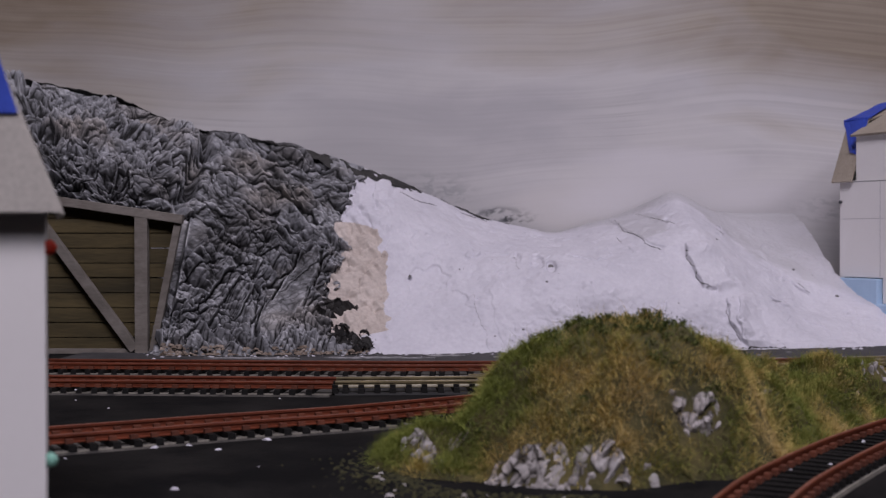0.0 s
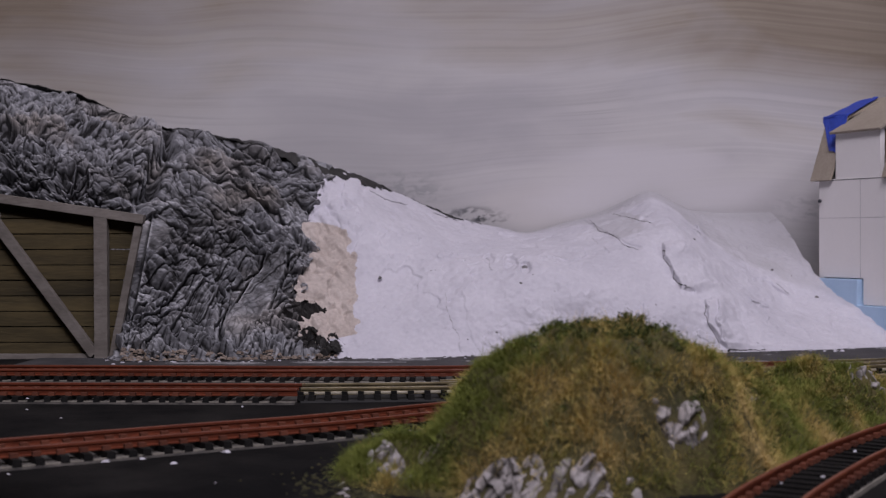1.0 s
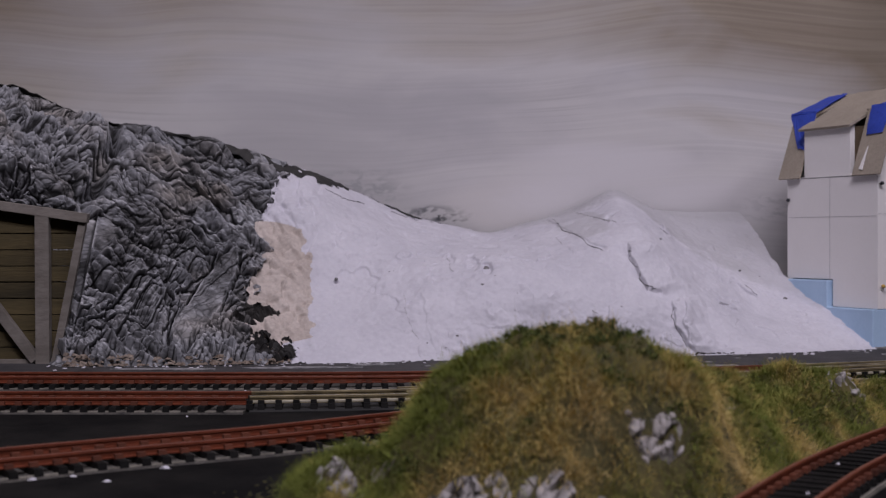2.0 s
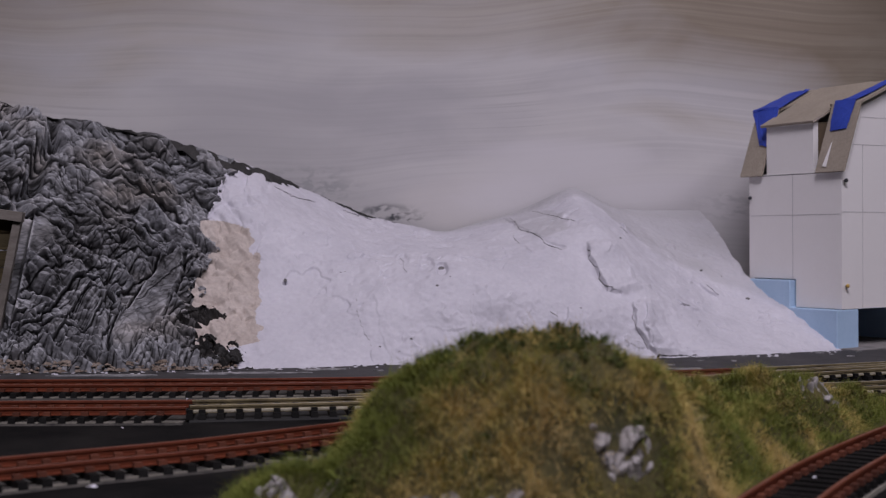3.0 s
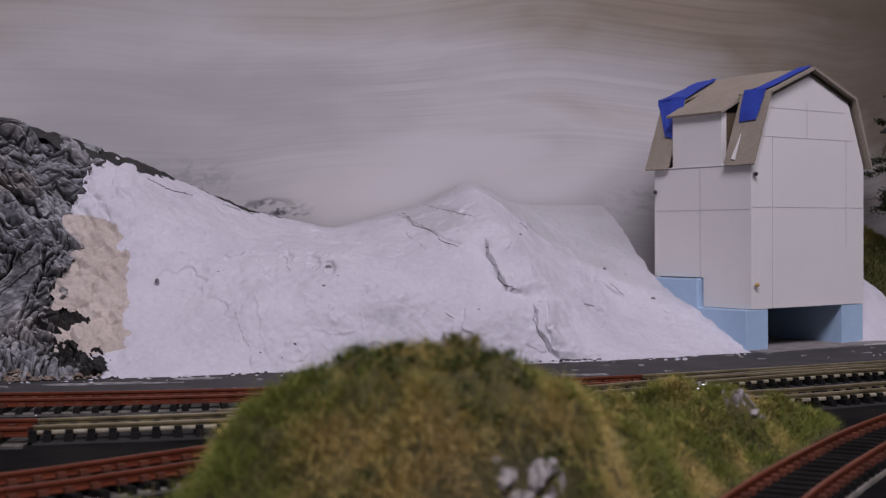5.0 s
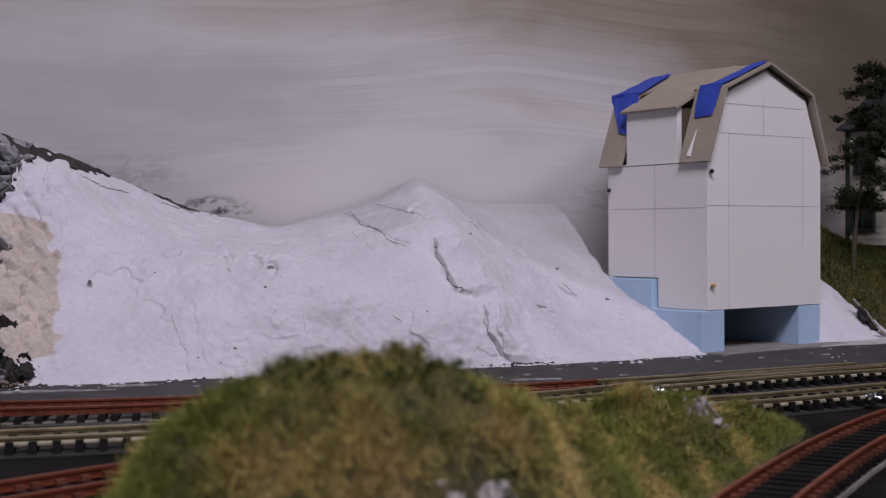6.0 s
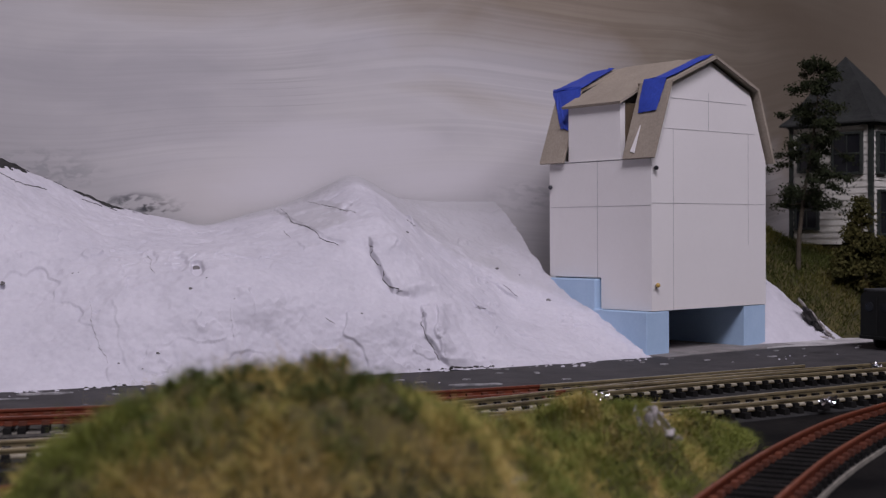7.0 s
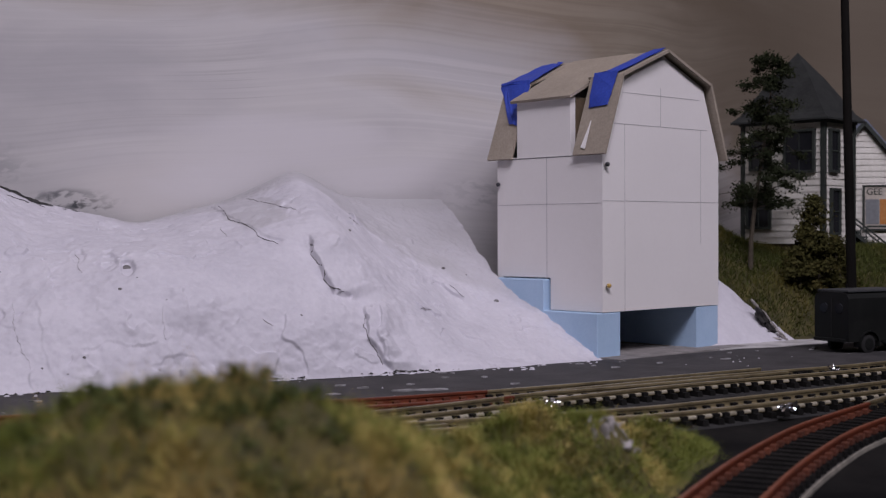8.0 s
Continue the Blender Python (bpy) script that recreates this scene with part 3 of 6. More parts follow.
    for cell, high, seed in ((0.0105, 0.0028, 1), (0.0056, 0.0016, 5), (0.0030, 0.0006, 9)):
        across, gap_a = plates(bent_s, bent_t, cell, seed, 3.0, -22)
        steep, gap_b = plates(bent_s, bent_t, cell, seed + 2, 2.8, 48)
        k = up
        chunk, gap_c = plates(s, t, cell * 1.1, seed + 3, 1.3, 20)
        d = d + high * ((across * k + steep * (1 - k)) * (1 - west) + 1.2 * chunk * west)
        cleft = np.maximum(cleft, (gap_a * k + gap_b * (1 - k)) * (1 - west) + gap_c * west)
    for cell, high, seed in ((0.0085, 0.0050, 2), (0.0050, 0.0046, 3), (0.0027, 0.0026, 7), (0.0013, 0.0009, 8)):
        d = d + high * facets(s, t, cell, seed, 1.8, -18)
    for cell, high, seed in ((0.0038, 0.0019, 12), (0.0018, 0.0008, 13)):
        d = d + west * high * facets(s, t, cell, seed, 1.4, 35)
    # hollows of the upper left mass
    hol = smooth(-0.400, -0.425, p[..., 0])
    d = d - hol * 0.010 * smooth(0.05, 0.45, vnoise(p, 70, 71))
    # a long smooth leaf of rock, and a plain patch beside the timber
    e1 = ((p[..., 0] + 0.3455) * 0.47 + (p[..., 2] - 0.028) * 0.88) / 0.0245
    e2 = ((p[..., 0] + 0.3455) * 0.88 - (p[..., 2] - 0.028) * 0.47) / 0.0082
    leaf = e1 ** 2 + e2 ** 2 + 0.25 * vnoise(p, 110, 75)
    inside = 1 - smooth(0.80, 1.0, leaf)
    d = d * (1 - 0.8 * inside) + inside * (0.0035 - 0.0022 * np.abs(e2)) - 0.004 * np.exp(-((leaf - 1.15) / 0.16) ** 2)
    bare_patch = (1 - smooth(0.5, 1.1, ((p[..., 0] + 0.399) / 0.008) ** 2 + ((p[..., 2] - 0.060) / 0.012) ** 2 + 0.3 * vnoise(p, 130, 76)))
    d = d * (1 - 0.85 * bare_patch)
    d = d - 0.014 * np.exp(-((p[..., 0] + 0.407 + 0.004 * vnoise(p, 90, 77)) / 0.0042) ** 2) * smooth(0.066, 0.080, p[..., 2])
    d = np.where((p[..., 0] < -0.402) & (p[..., 2] < 0.073), np.minimum(d, 0.0) - 0.004, d)
    d = d * (1 - 0.75 * smooth(0.94, 1.0, v))
    pr = p + face_normals(p) * ((d + 0.001) * smooth(0, 0.03, v))[..., None]
    # Clefts and hollows darkened, crests kept pale: wash and shade put into colour.
    dark_share = np.clip(0.36 + 0.25 * cleft - (d - blurred(d, 6)) / 0.0026 + 0.30 * vnoise(p, 45, 81) + 0.2 * vnoise(p, 200, 83) + 0.02 * inside + 0.05 * bare_patch + 0.10 * west, 0, 1)
    pr[..., 2] = np.maximum(pr[..., 2], 0.0)
    mid = 0.25 * (pr[:-1, :-1] + pr[1:, :-1] + pr[1:, 1:] + pr[:-1, 1:])
    low = smooth(0.042, 0.028, mid[..., 2])
    bound = edge_x(mid[..., 2]) + 0.0028 * fbm(mid, 110, 4, 21) + 0.0018 * vnoise(mid, 260, 3)
    torn = vnoise(mid, 150, 41) + 0.6 * vnoise(mid, 380, 42)
    is_black = (mid[..., 0] > bound - 0.006 * low) & (mid[..., 0] < dark_x(mid)) & (mid[..., 2] < 0.033) & (torn > -0.35)
    is_rock = (mid[..., 0] <= bound) & ~is_black & ~((mid[..., 0] > -0.332) & (v[:-1, :-1] > 0.985))
    flat = pr.reshape(-1, 3)
    rock = sheet("rock_face", flat, grid_faces(nu, nv, is_rock), ROCK_PAINT, False, dark_share)
    tagged(rock, "crumpled grey rock casting with dark paint and painted crease shade", "rock face", kind="structure")
    black = sheet("black_rock_edge", flat, grid_faces(nu, nv, is_black), BLACK_PAINT, False)
    tagged(black, "torn rock edge painted flat black", "rock face", kind="structure")
    # dark strip of card along the crest, behind the rock
    xs = np.linspace(-0.60, -0.225, 300)
    line = np.stack([xs, xs * 0, xs * 0], -1)
    wide = np.interp(xs, [-0.42, -0.36, -0.345, -0.33, -0.31, -0.285, -0.25, -0.225], [0.0, 0.014, 0.038, 0.074, 0.098, 0.066, 0.032, 0.0]) + 0.026 * fbm(line, 170, 4, 2) * smooth(-0.40, -0.33, xs)
    rows = []
    for k in range(7):
        f = k / 6
        q = hill_points(xs, 1.0 - np.maximum(wide, 0.004) * (1 - f))
        q = q + out * (0.0018 * math.sin(0.5 + 2.0 * f) * smooth(-0.225, -0.28, xs) + 0.0015 * fbm(q, 220, 3, 7))[:, None]
        rows.append(q)
    back = rows[-1].copy()
    back[:, 1] += 0.03
    back[:, 2] -= 0.05
    rows.append(back)
    crest = sheet("crest_strip", np.stack(rows, 1).reshape(-1, 3), grid_faces(300, 8), material("charcoal_edge", (0.018, 0.0175, 0.0175), (0.045, 0.043, 0.041), 120, 0.8, 0.6, 800))
    tagged(crest, "dark charcoal edge along the top of the hill", "hill", kind="structure")


FLAPS = [
    ([(-0.1020, 0.000), (-0.1045, 0.003), (-0.1117, 0.013), (-0.1105, 0.0244)], 0.0026, 0.022),
    ([(-0.1060, 0.006), (-0.1075, 0.013), (-0.1050, 0.0230)], 0.0016, 0.008),
    ([(-0.1165, 0.0305), (-0.1239, 0.0330), (-0.1300, 0.0454), (-0.1308, 0.0523)], 0.0032, 0.026),
    ([(-0.1421, 0.0525), (-0.1495, 0.0560), (-0.1556, 0.0613), (-0.1625, 0.0643), (-0.1653, 0.0691)], 0.0011, 0.022),
    ([(-0.0573, 0.0275), (-0.0640, 0.0334)], 0.0020, 0.010),
    ([(-0.0760, 0.0200), (-0.0860, 0.0250)], 0.0018, 0.012),
    ([(-0.1031, 0.0616), (-0.1049, 0.0653)], 0.0026, 0.010),
    ([(-0.2330, 0.004), (-0.2375, 0.018), (-0.2395, 0.030)], 0.0005, 0.012),
    ([(-0.1900, 0.010), (-0.1930, 0.030)], 0.0003, 0.012),
]
PITS = [(-0.206, 0.0438, 0.0028, 0.0020), (-0.214, 0.046, 0.004, 0.0014), (-0.2835, 0.038, 0.0011, 0.0022), (-0.225, 0.0475, 0.003, 0.001)]
build_hill()


# ---- tracks ----
def spline(pts, step=0.002):
    """A smooth line through plan points, as places a step apart."""
    p = np.array(pts, float)
    p = np.vstack([2 * p[0] - p[1], p, 2 * p[-1] - p[-2]])
    out = []
    for i in range(1, len(p) - 2):
        for t in np.linspace(0, 1, 24, endpoint=False):
            out.append(0.5 * (2 * p[i] + (p[i + 1] - p[i - 1]) * t + (2 * p[i - 1] - 5 * p[i] + 4 * p[i + 1] - p[i + 2]) * t * t + (3 * p[i] - p[i - 1] - 3 * p[i + 1] + p[i + 2]) * t ** 3))
    out.append(p[-2])
    out = np.array(out)
    s = np.r_[0, np.cumsum(np.linalg.norm(np.diff(out, axis=0), axis=1))]
    n = max(2, int(s[-1] / step))
    g = np.linspace(0, s[-1], n)
    return np.stack([np.interp(g, s, out[:, 0]), np.interp(g, s, out[:, 1])], -1)


def sweep(name, line, offset, profile, mat, z=0.0, head=()):
    d = np.gradient(line, axis=0)
    d /= np.linalg.norm(d, axis=1)[:, None]
    side = np.stack([-d[:, 1], d[:, 0]], -1)
    k = len(profile)
    pts = np.array([[(*(line[i] + side[i] * (offset + a)), z + b) for a, b in profile] for i in range(len(line))]).reshape(-1, 3)
    faces = [(i * k + j, i * k + (j + 1) % k, (i + 1) * k + (j + 1) % k, (i + 1) * k + j) for i in range(len(line) - 1) for j in range(k)]
    faces += [tuple(range(k)), tuple((len(line) - 1) * k + j for j in range(k))[::-1]]
    me = mesh_of(name, pts, faces, [mat, *head])
    if head:
        for i in range(len(line) - 1):
            me.polygons[i * k + 7].material_index = 1
    return me


RAIL = [(-0.0011, 0), (0.0011, 0), (0.0011, 0.0003), (0.0003, 0.0005), (0.0003, 0.0016), (0.0006, 0.0018), (0.0006, 0.0024), (0.0004, 0.0026), (-0.0004, 0.0026), (-0.0006, 0.0024), (-0.0006, 0.0018), (-0.0003, 0.0016), (-0.0003, 0.0005), (-0.0011, 0.0003)]
TIE_Z, GAUGE = 0.0021, 0.0171


def tie_mesh(name, top, clip, length=0.0295, gauge=GAUGE):
    bm = bmesh.new()
    box(bm, -0.00125, 0.00125, -length / 2, length / 2, 0.0, 0.0018)
    for v in bm.verts:
        if v.co.z > 0.001:
            v.co.x *= 0.86
            v.co.y *= 0.985
    n = len(bm.faces)
    for s in (-1, 1):
        for o in (-0.0013, 0.0013):
            box(bm, -0.0011, 0.0011, s * gauge / 2 + o - 0.0008, s * gauge / 2 + o + 0.0007, 0.0016, 0.0030)
    bm.faces.ensure_lookup_table()
    for f in bm.faces[n:]:
        f.material_index = 1
    return bm_mesh(name, bm, [top, clip])


TIES = {"rust": tie_mesh("tie", TIE_BLACK, RUST_DARK), "plain": tie_mesh("tie", TIE_BLACK, TIE_BLACK, 0.0215, 0.0138), "short": tie_mesh("tie", TIE_BLACK, RUST_DARK, 0.0212, 0.0148)}


def track(pts, rail_mat, ties, bed, label, z=0.0008, bed_half=0.0152, spacing=0.0059, group="tracks on the layout"):
    line = spline(pts)
    t = thing("track", pose(0, 0, 0), label, "railway track", group)
    gauge = {"rust": GAUGE, "short": 0.0148, "plain": 0.0138}[ties]
    if ties == "plain":
        d = np.gradient(line, axis=0)
        line = line + 0.0016 * np.stack([-d[:, 1], d[:, 0]], -1) / np.linalg.norm(d, axis=1)[:, None]
        bed_half = 0.0112
        # Extra pale bar on the near rail: the foot's gleam put into colour.
        part("foot_gleam", sweep("foot_gleam", line, -gauge / 2 - 0.0008, [(-0.0003, z + 0.0020), (0.0003, z + 0.0020), (0.0003, z + 0.0029), (-0.0003, z + 0.0026)], FOOT_GLEAM), None, t, "pale bar on the rail foot between the clips, its gleam painted in")
    elif ties == "short":
        part("roadbed_edge", sweep("roadbed_edge", line, -bed_half - 0.0002, [(-0.0004, 0), (0.0004, 0), (0.0003, z + 0.0004), (-0.0003, z + 0.0004)], PALE_EDGE), None, t, "pale edge of the roadbed")
    else:
        part("ballast_strip", sweep("ballast_strip", line, -0.0142, [(-0.0005, 0), (0.0005, 0), (0.0004, z + 0.0004), (-0.0004, z + 0.0004)], PALE_EDGE), None, t, "pale ballast showing between the ties")
    part("roadbed", sweep("roadbed", line, 0, [(-bed_half, 0), (bed_half, 0), (bed_half - 0.0006, z), (-bed_half + 0.0006, z)], bed), None, t)
    for s in (-1, 1):
        part("rail", sweep("rail", line, s * gauge / 2, RAIL, rail_mat, z + TIE_Z - 0.0003, [RAIL_HEAD if rail_mat == RUST else STEEL_HEAD]), None, t)
    d = np.gradient(line, axis=0)
    step = np.linalg.norm(line[1] - line[0])
    for k in range(int(len(line) * step / spacing)):
        i = min(len(line) - 1, int(k * spacing / step))
        part("tie", TIES[ties], None, t, m=pose(line[i][0], line[i][1], z, 0, 0, math.degrees(math.atan2(d[i][1], d[i][0])) + random.uniform(-1.0, 1.0)))
    return t


TRACK_A = [(-0.70, -0.150), (-0.55, -0.152), (-0.43, -0.154), (-0.30, -0.160), (-0.23, -0.158), (-0.14, -0.150), (-0.09, -0.140)]
TRACK_A2 = [(-0.09, -0.140), (-0.062, -0.132), (-0.017, -0.118), (0.03, -0.102)]
TRACK_C = [(-0.245, -0.214), (-0.19, -0.199), (-0.115, -0.170), (-0.071, -0.148), (-0.022, -0.128), (0.036, -0.111), (0.078, -0.098), (0.14, -0.070), (0.22, -0.020), (0.32, 0.06)]
TRACK_B = [(-0.70, -0.214), (-0.55, -0.217), (-0.41, -0.220), (-0.298, -0.224)]
TRACK_B2 = [(-0.298, -0.224), (-0.245, -0.219), (-0.17, -0.207), (-0.105, -0.198), (-0.06, -0.191), (-0.028, -0.181), (0.040, -0.156), (0.10, -0.128), (0.17, -0.088), (0.30, -0.002)]
TRACK_N = [(-0.56, -0.455), (-0.45, -0.405), (-0.364, -0.356), (-0.318, -0.328), (-0.284, -0.309), (-0.254, -0.287), (-0.212, -0.255)]
TRACK_N2 = [(-0.212, -0.255), (-0.18, -0.232), (-0.15, -0.216), (-0.12, -0.205)]
TRACK_F = [(-0.243, -0.62), (-0.212, -0.52), (-0.183, -0.448), (-0.1713, -0.4218), (-0.1569, -0.3960), (-0.1405, -0.3690), (-0.1235, -0.3443), (-0.112, -0.3287), (-0.0977, -0.3103), (-0.0746, -0.2819), (-0.0522, -0.2569), (-0.0289, -0.2333), (-0.0068, -0.2148), (0.0165, -0.1965)]
TRACK_F2 = [(0.0165, -0.1965), (0.048, -0.172), (0.10, -0.135)]
track(TRACK_A, RUST, "rust", ROADBED, "straight rust-painted track along the foot of the hill")
track(TRACK_A2, STEEL, "plain", DARK_BED, "unpainted nickel track joining a turnout")
track(TRACK_B, RUST, "rust", ROADBED, "rust-painted track beside the rock wall", 0.0007)
track(TRACK_B2, STEEL, "plain", DARK_BED, "unpainted nickel track curving past the mock-up building", 0.0007)
track(TRACK_C, STEEL, "plain", DARK_BED, "unpainted nickel crossover track between two lines", 0.0009)
track(TRACK_N, RUST, "rust", ROADBED, "rust-painted siding running behind the grassy mound", 0.0006)
track(TRACK_N2, STEEL, "plain", DARK_BED, "unpainted end of the siding at a turnout", 0.0005)
track(TRACK_F, RUST, "short", DARK_BED, "curved rust-painted track in front of the scrub", 0.0006, 0.0112)
track(TRACK_F2, STEEL, "plain", DARK_BED, "unpainted end of the curved track", 0.00055)


# ---- mock-up building of foam board ----
def gambrel(half, knee_x, z0, eave, knee, ridge):
    return [(-half, z0), (half, z0), (half, eave), (knee_x, knee), (0, ridge), (-knee_x, knee), (-half, eave)]


def plate_bm(a, b, c, d, thick):
    """A flat board with these four corners on its outer face."""
    a, b, c, d = (Vector(v) for v in (a, b, c, d))
    n = (b - a).cross(d - a).normalized() * thick
    bm = bmesh.new()
    o = [bm.verts.new(v) for v in (a, b, c, d)]
    i = [bm.verts.new(v + n) for v in (a, b, c, d)]
    bm.faces.new(o)
    bm.faces.new(i[::-1])
    for k in range(4):
        bm.faces.new((o[k], i[k], i[(k + 1) % 4], o[(k + 1) % 4]))
    bmesh.ops.recalc_face_normals(bm, faces=bm.faces)
    return bm


def line_bm(x0, x1, z0, z1, y=-0.00012, axis="y"):
    """A thin drawn line on a wall."""
    bm = bmesh.new()
    if axis == "y":
        box(bm, x0, x1, y, 0.0003, z0, z1)
    else:
        box(bm, y, 0.0003, x0, x1, z0, z1)
    return bm


def pin(colour, m, label, radius=0.0011):
    mat = material("pin_head", colour, tuple(c * 0.8 for c in colour), 50, 0.3, 0.0, 300)
    t = thing("map_pin", m, label, "pin", "pins in the foam board")
    part("head", lathe_bm([(0.0002, 0.0024)] + [(radius * math.sin(a), 0.0024 - radius + radius * math.cos(a)) for a in np.linspace(0.3, 2.84, 7)] + [(0.0002, 0.0024 - 2 * radius)], 12), mat, t)
    part("needle", lathe_bm([(0.0002, 0.0004), (0.0002, -0.004)], 6), STEEL, t)
    return t


BM = pose(0, 0, 0, 0, 0, 28)
W, D, Z0, EAVE, KNEE, RIDGE = 0.0869, 0.0664, 0.0210, 0.0925, 0.1265, 0.1395


def build_mockup():
    b = thing("mockup_building", BM, "gambrel-roofed barn mock-up of white foam board on blue foam", "model building")
    cx = W / 2
    shape = [(cx + x, z) for x, z in gambrel(W / 2, 0.0305, Z0, EAVE, KNEE, RIDGE)]
    front = part("front_wall", prism_bm(shape, 0.004), BOARD, b)
    front.matrix_basis = pose(0, 0, 0)
    part("rear_wall", prism_bm(shape, 0.004), BOARD, b, m=pose(0, D - 0.004, 0))
    # side wall with its lower rear corner cut away
    side = prism_bm([(0.004, Z0), (0.0316, Z0), (0.0316, 0.0358), (D - 0.004, 0.0358), (D - 0.004, EAVE), (0.004, EAVE)], 0.004)
    bmesh.ops.transform(side, matrix=Matrix(((0, 1, 0, 0), (1, 0, 0, 0), (0, 0, 1, 0), (0, 0, 0, 1))), verts=side.verts)
    bmesh.ops.recalc_face_normals(side, faces=side.faces)
    part("side_wall", side, BOARD, b)
    part("side_wall", box_bm(W - 0.004, W, 0.004, D - 0.004, Z0, EAVE), BOARD, b)
    part("deck", box_bm(0.004, W - 0.004, 0.004, D - 0.004, Z0 + 0.0005, Z0 + 0.004), BOARD, b)
    # pencil lines
    for x0, x1, z0, z1 in ((0.0004, W - 0.0004, 0.0710, 0.0712), (0.008, 0.0775, 0.1059, 0.1061), (0.0135, 0.0713, 0.1202, 0.1204), (0.0154, 0.0156, Z0, 0.106), (0.0724, 0.0726, Z0 + 0.03, 0.1058), (0.0415, 0.0417, 0.1061, 0.124)):
        part("pencil_line", line_bm(x0, x1, z0, z1), PENCIL, b)
    part("pencil_line", line_bm(0.001, D - 0.001, 0.0699, 0.0701, axis="x"), PENCIL, b)
    part("pencil_line", line_bm(0.0337, 0.0339, Z0, EAVE, axis="x"), PENCIL, b)
    part("joint", line_bm(0.0010, D - 0.0010, EAVE - 0.0009, EAVE - 0.0006, axis="x"), DARK_GAP, b, "dark joint under the dormer")
    # card roof
    y0, y1 = -0.0037, D + 0.0042
    ex, kx, rx = -0.0030, 0.0100, W / 2
    ez, kz, rz = 0.0920, 0.1282, 0.1420
    th = 0.0013
    roof = part("roof", plate_bm((kx, y0, kz), (rx, y0, rz), (rx, 0.0170, rz), (kx, 0.0170, kz), -th), CARD, b, "grey-brown card roof")
    part("roof_slope", plate_bm((kx, 0.0556, kz), (rx, 0.0556, rz), (rx, y1, rz), (kx, y1, kz), -th), CARD, roof)
    part("roof_slope", plate_bm((W - kx, y0, kz), (rx, y0, rz), (rx, y1, rz), (W - kx, y1, kz), th), CARD, roof)
    part("roof_slope", plate_bm((ex, y0, ez), (kx, y0, kz), (kx, 0.0152, kz), (ex, 0.0152, ez), -th), CARD, roof)
    part("roof_slope", plate_bm((ex, 0.0545, ez), (kx, 0.0545, kz), (kx, y1, kz), (ex, y1, ez), -th), CARD, roof)
    part("roof_slope", plate_bm((W - ex, y0, ez), (W - kx, y0, kz), (W - kx, y1, kz), (W - ex, y1, ez), th), CARD, roof)
    # dormer
    part("dormer_front", box_bm(0.0005, 0.0040, 0.0196, 0.0535, EAVE - 0.0005, 0.1195), BOARD, b)
    part("dormer_cheek", box_bm(0.0042, 0.016, 0.0196, 0.0215, EAVE, 0.1190), BROWN_CARD, b)
    part("dormer_cheek", box_bm(0.0040, 0.016, 0.0505, 0.0532, EAVE, 0.1190), BOARD, b)
    dr = part("dormer_roof", plate_bm((-0.0025, 0.0172, 0.1192), (W / 2, 0.0172, 0.1424), (W / 2, 0.0555, 0.1424), (-0.0025, 0.0555, 0.1192), -th), CARD, b, "card shed roof of the dormer")
    # painter's tape
    e = 0.0004
    def tape(a, bb, c, d, label="torn blue painter's tape"):
        bm = plate_bm(a, bb, c, d, -0.0003)
        bmesh.ops.subdivide_edges(bm, edges=bm.edges[:], cuts=5)
        rim = {v for v in bm.verts if any(abs((e.other_vert(v).co - v.co).length) < 0.0004 for e in v.link_edges)}
        for v in bm.verts:
            if v in rim:
                v.co += Vector((noise.noise(v.co * 420), noise.noise(v.co * 420 + Vector((0, 7, 0))), 0)) * 0.0016
            q, r = noise.noise(v.co * 330) * 0.0012, noise.noise(v.co * 520 + Vector((9, 0, 0))) * 0.0010
            v.co += Vector((r * 0.5 - abs(q) * 0.4, q * 1.5, abs(q) * 0.8 + 0.0002))
        part("tape", bm, TAPE, b, label)
    n1 = Vector((-(rz - kz), 0, rx - kx)).normalized() * 0.0006
    def up(s, y, h=1.0):
        return (kx + (rx - kx) * s + n1.x * h, y, kz + (rz - kz) * s + n1.z * h)
    tape(up(0.02, -0.0012), up(1.0, -0.0015), up(1.0, 0.0062), up(0.02, 0.0095))
    n2 = Vector((-(kz - ez), 0, kx - ex)).normalized() * 0.0006
    def lo(s, y):
        return (ex + (kx - ex) * s + n2.x, y, ez + (kz - ez) * s + n2.z)
    tape(lo(0.60, 0.0002), lo(1.03, -0.0010), lo(1.03, 0.0128), lo(0.58, 0.0118))
    tape(up(0.0, 0.0535, 1.6), up(0.93, 0.0600, 1.6), up(0.84, 0.0722, 1.6), up(-0.02, 0.0735, 1.6))
    tape(lo(0.42, 0.0535), lo(1.04, 0.0535), lo(1.04, 0.0738), lo(0.46, 0.0612))
    part("scuff", plate_bm(lo(0.06, 0.0078), lo(0.08, 0.0106), lo(0.42, 0.0082), lo(0.40, 0.0079), -0.0002), BOARD, roof, "white scuff on the card")
    # blue foam legs
    leg = prism_bm([(-0.0010, 0.0), (0.0300, 0.0), (0.0640, 0.0), (0.0640, 0.0352), (0.0318, 0.0352), (0.0318, 0.0207), (-0.0010, 0.0207)], 0.0160)
    bmesh.ops.transform(leg, matrix=Matrix(((0, 1, 0, -0.0035), (1, 0, 0, 0.0010), (0, 0, 1, 0), (0, 0, 0, 1))), verts=leg.verts)
    bmesh.ops.recalc_face_normals(leg, faces=leg.faces)
    bmesh.ops.bevel(leg, geom=leg.edges[:], offset=0.0004, segments=1, affect="EDGES")
    part("foam_leg", leg, FOAM, b, "blue insulation foam leg")
    part("foam_leg", box_bm(0.0695, 0.0868, 0.0003, 0.0600, 0.0, 0.0207, 0.0004), FOAM, b, "blue insulation foam leg")
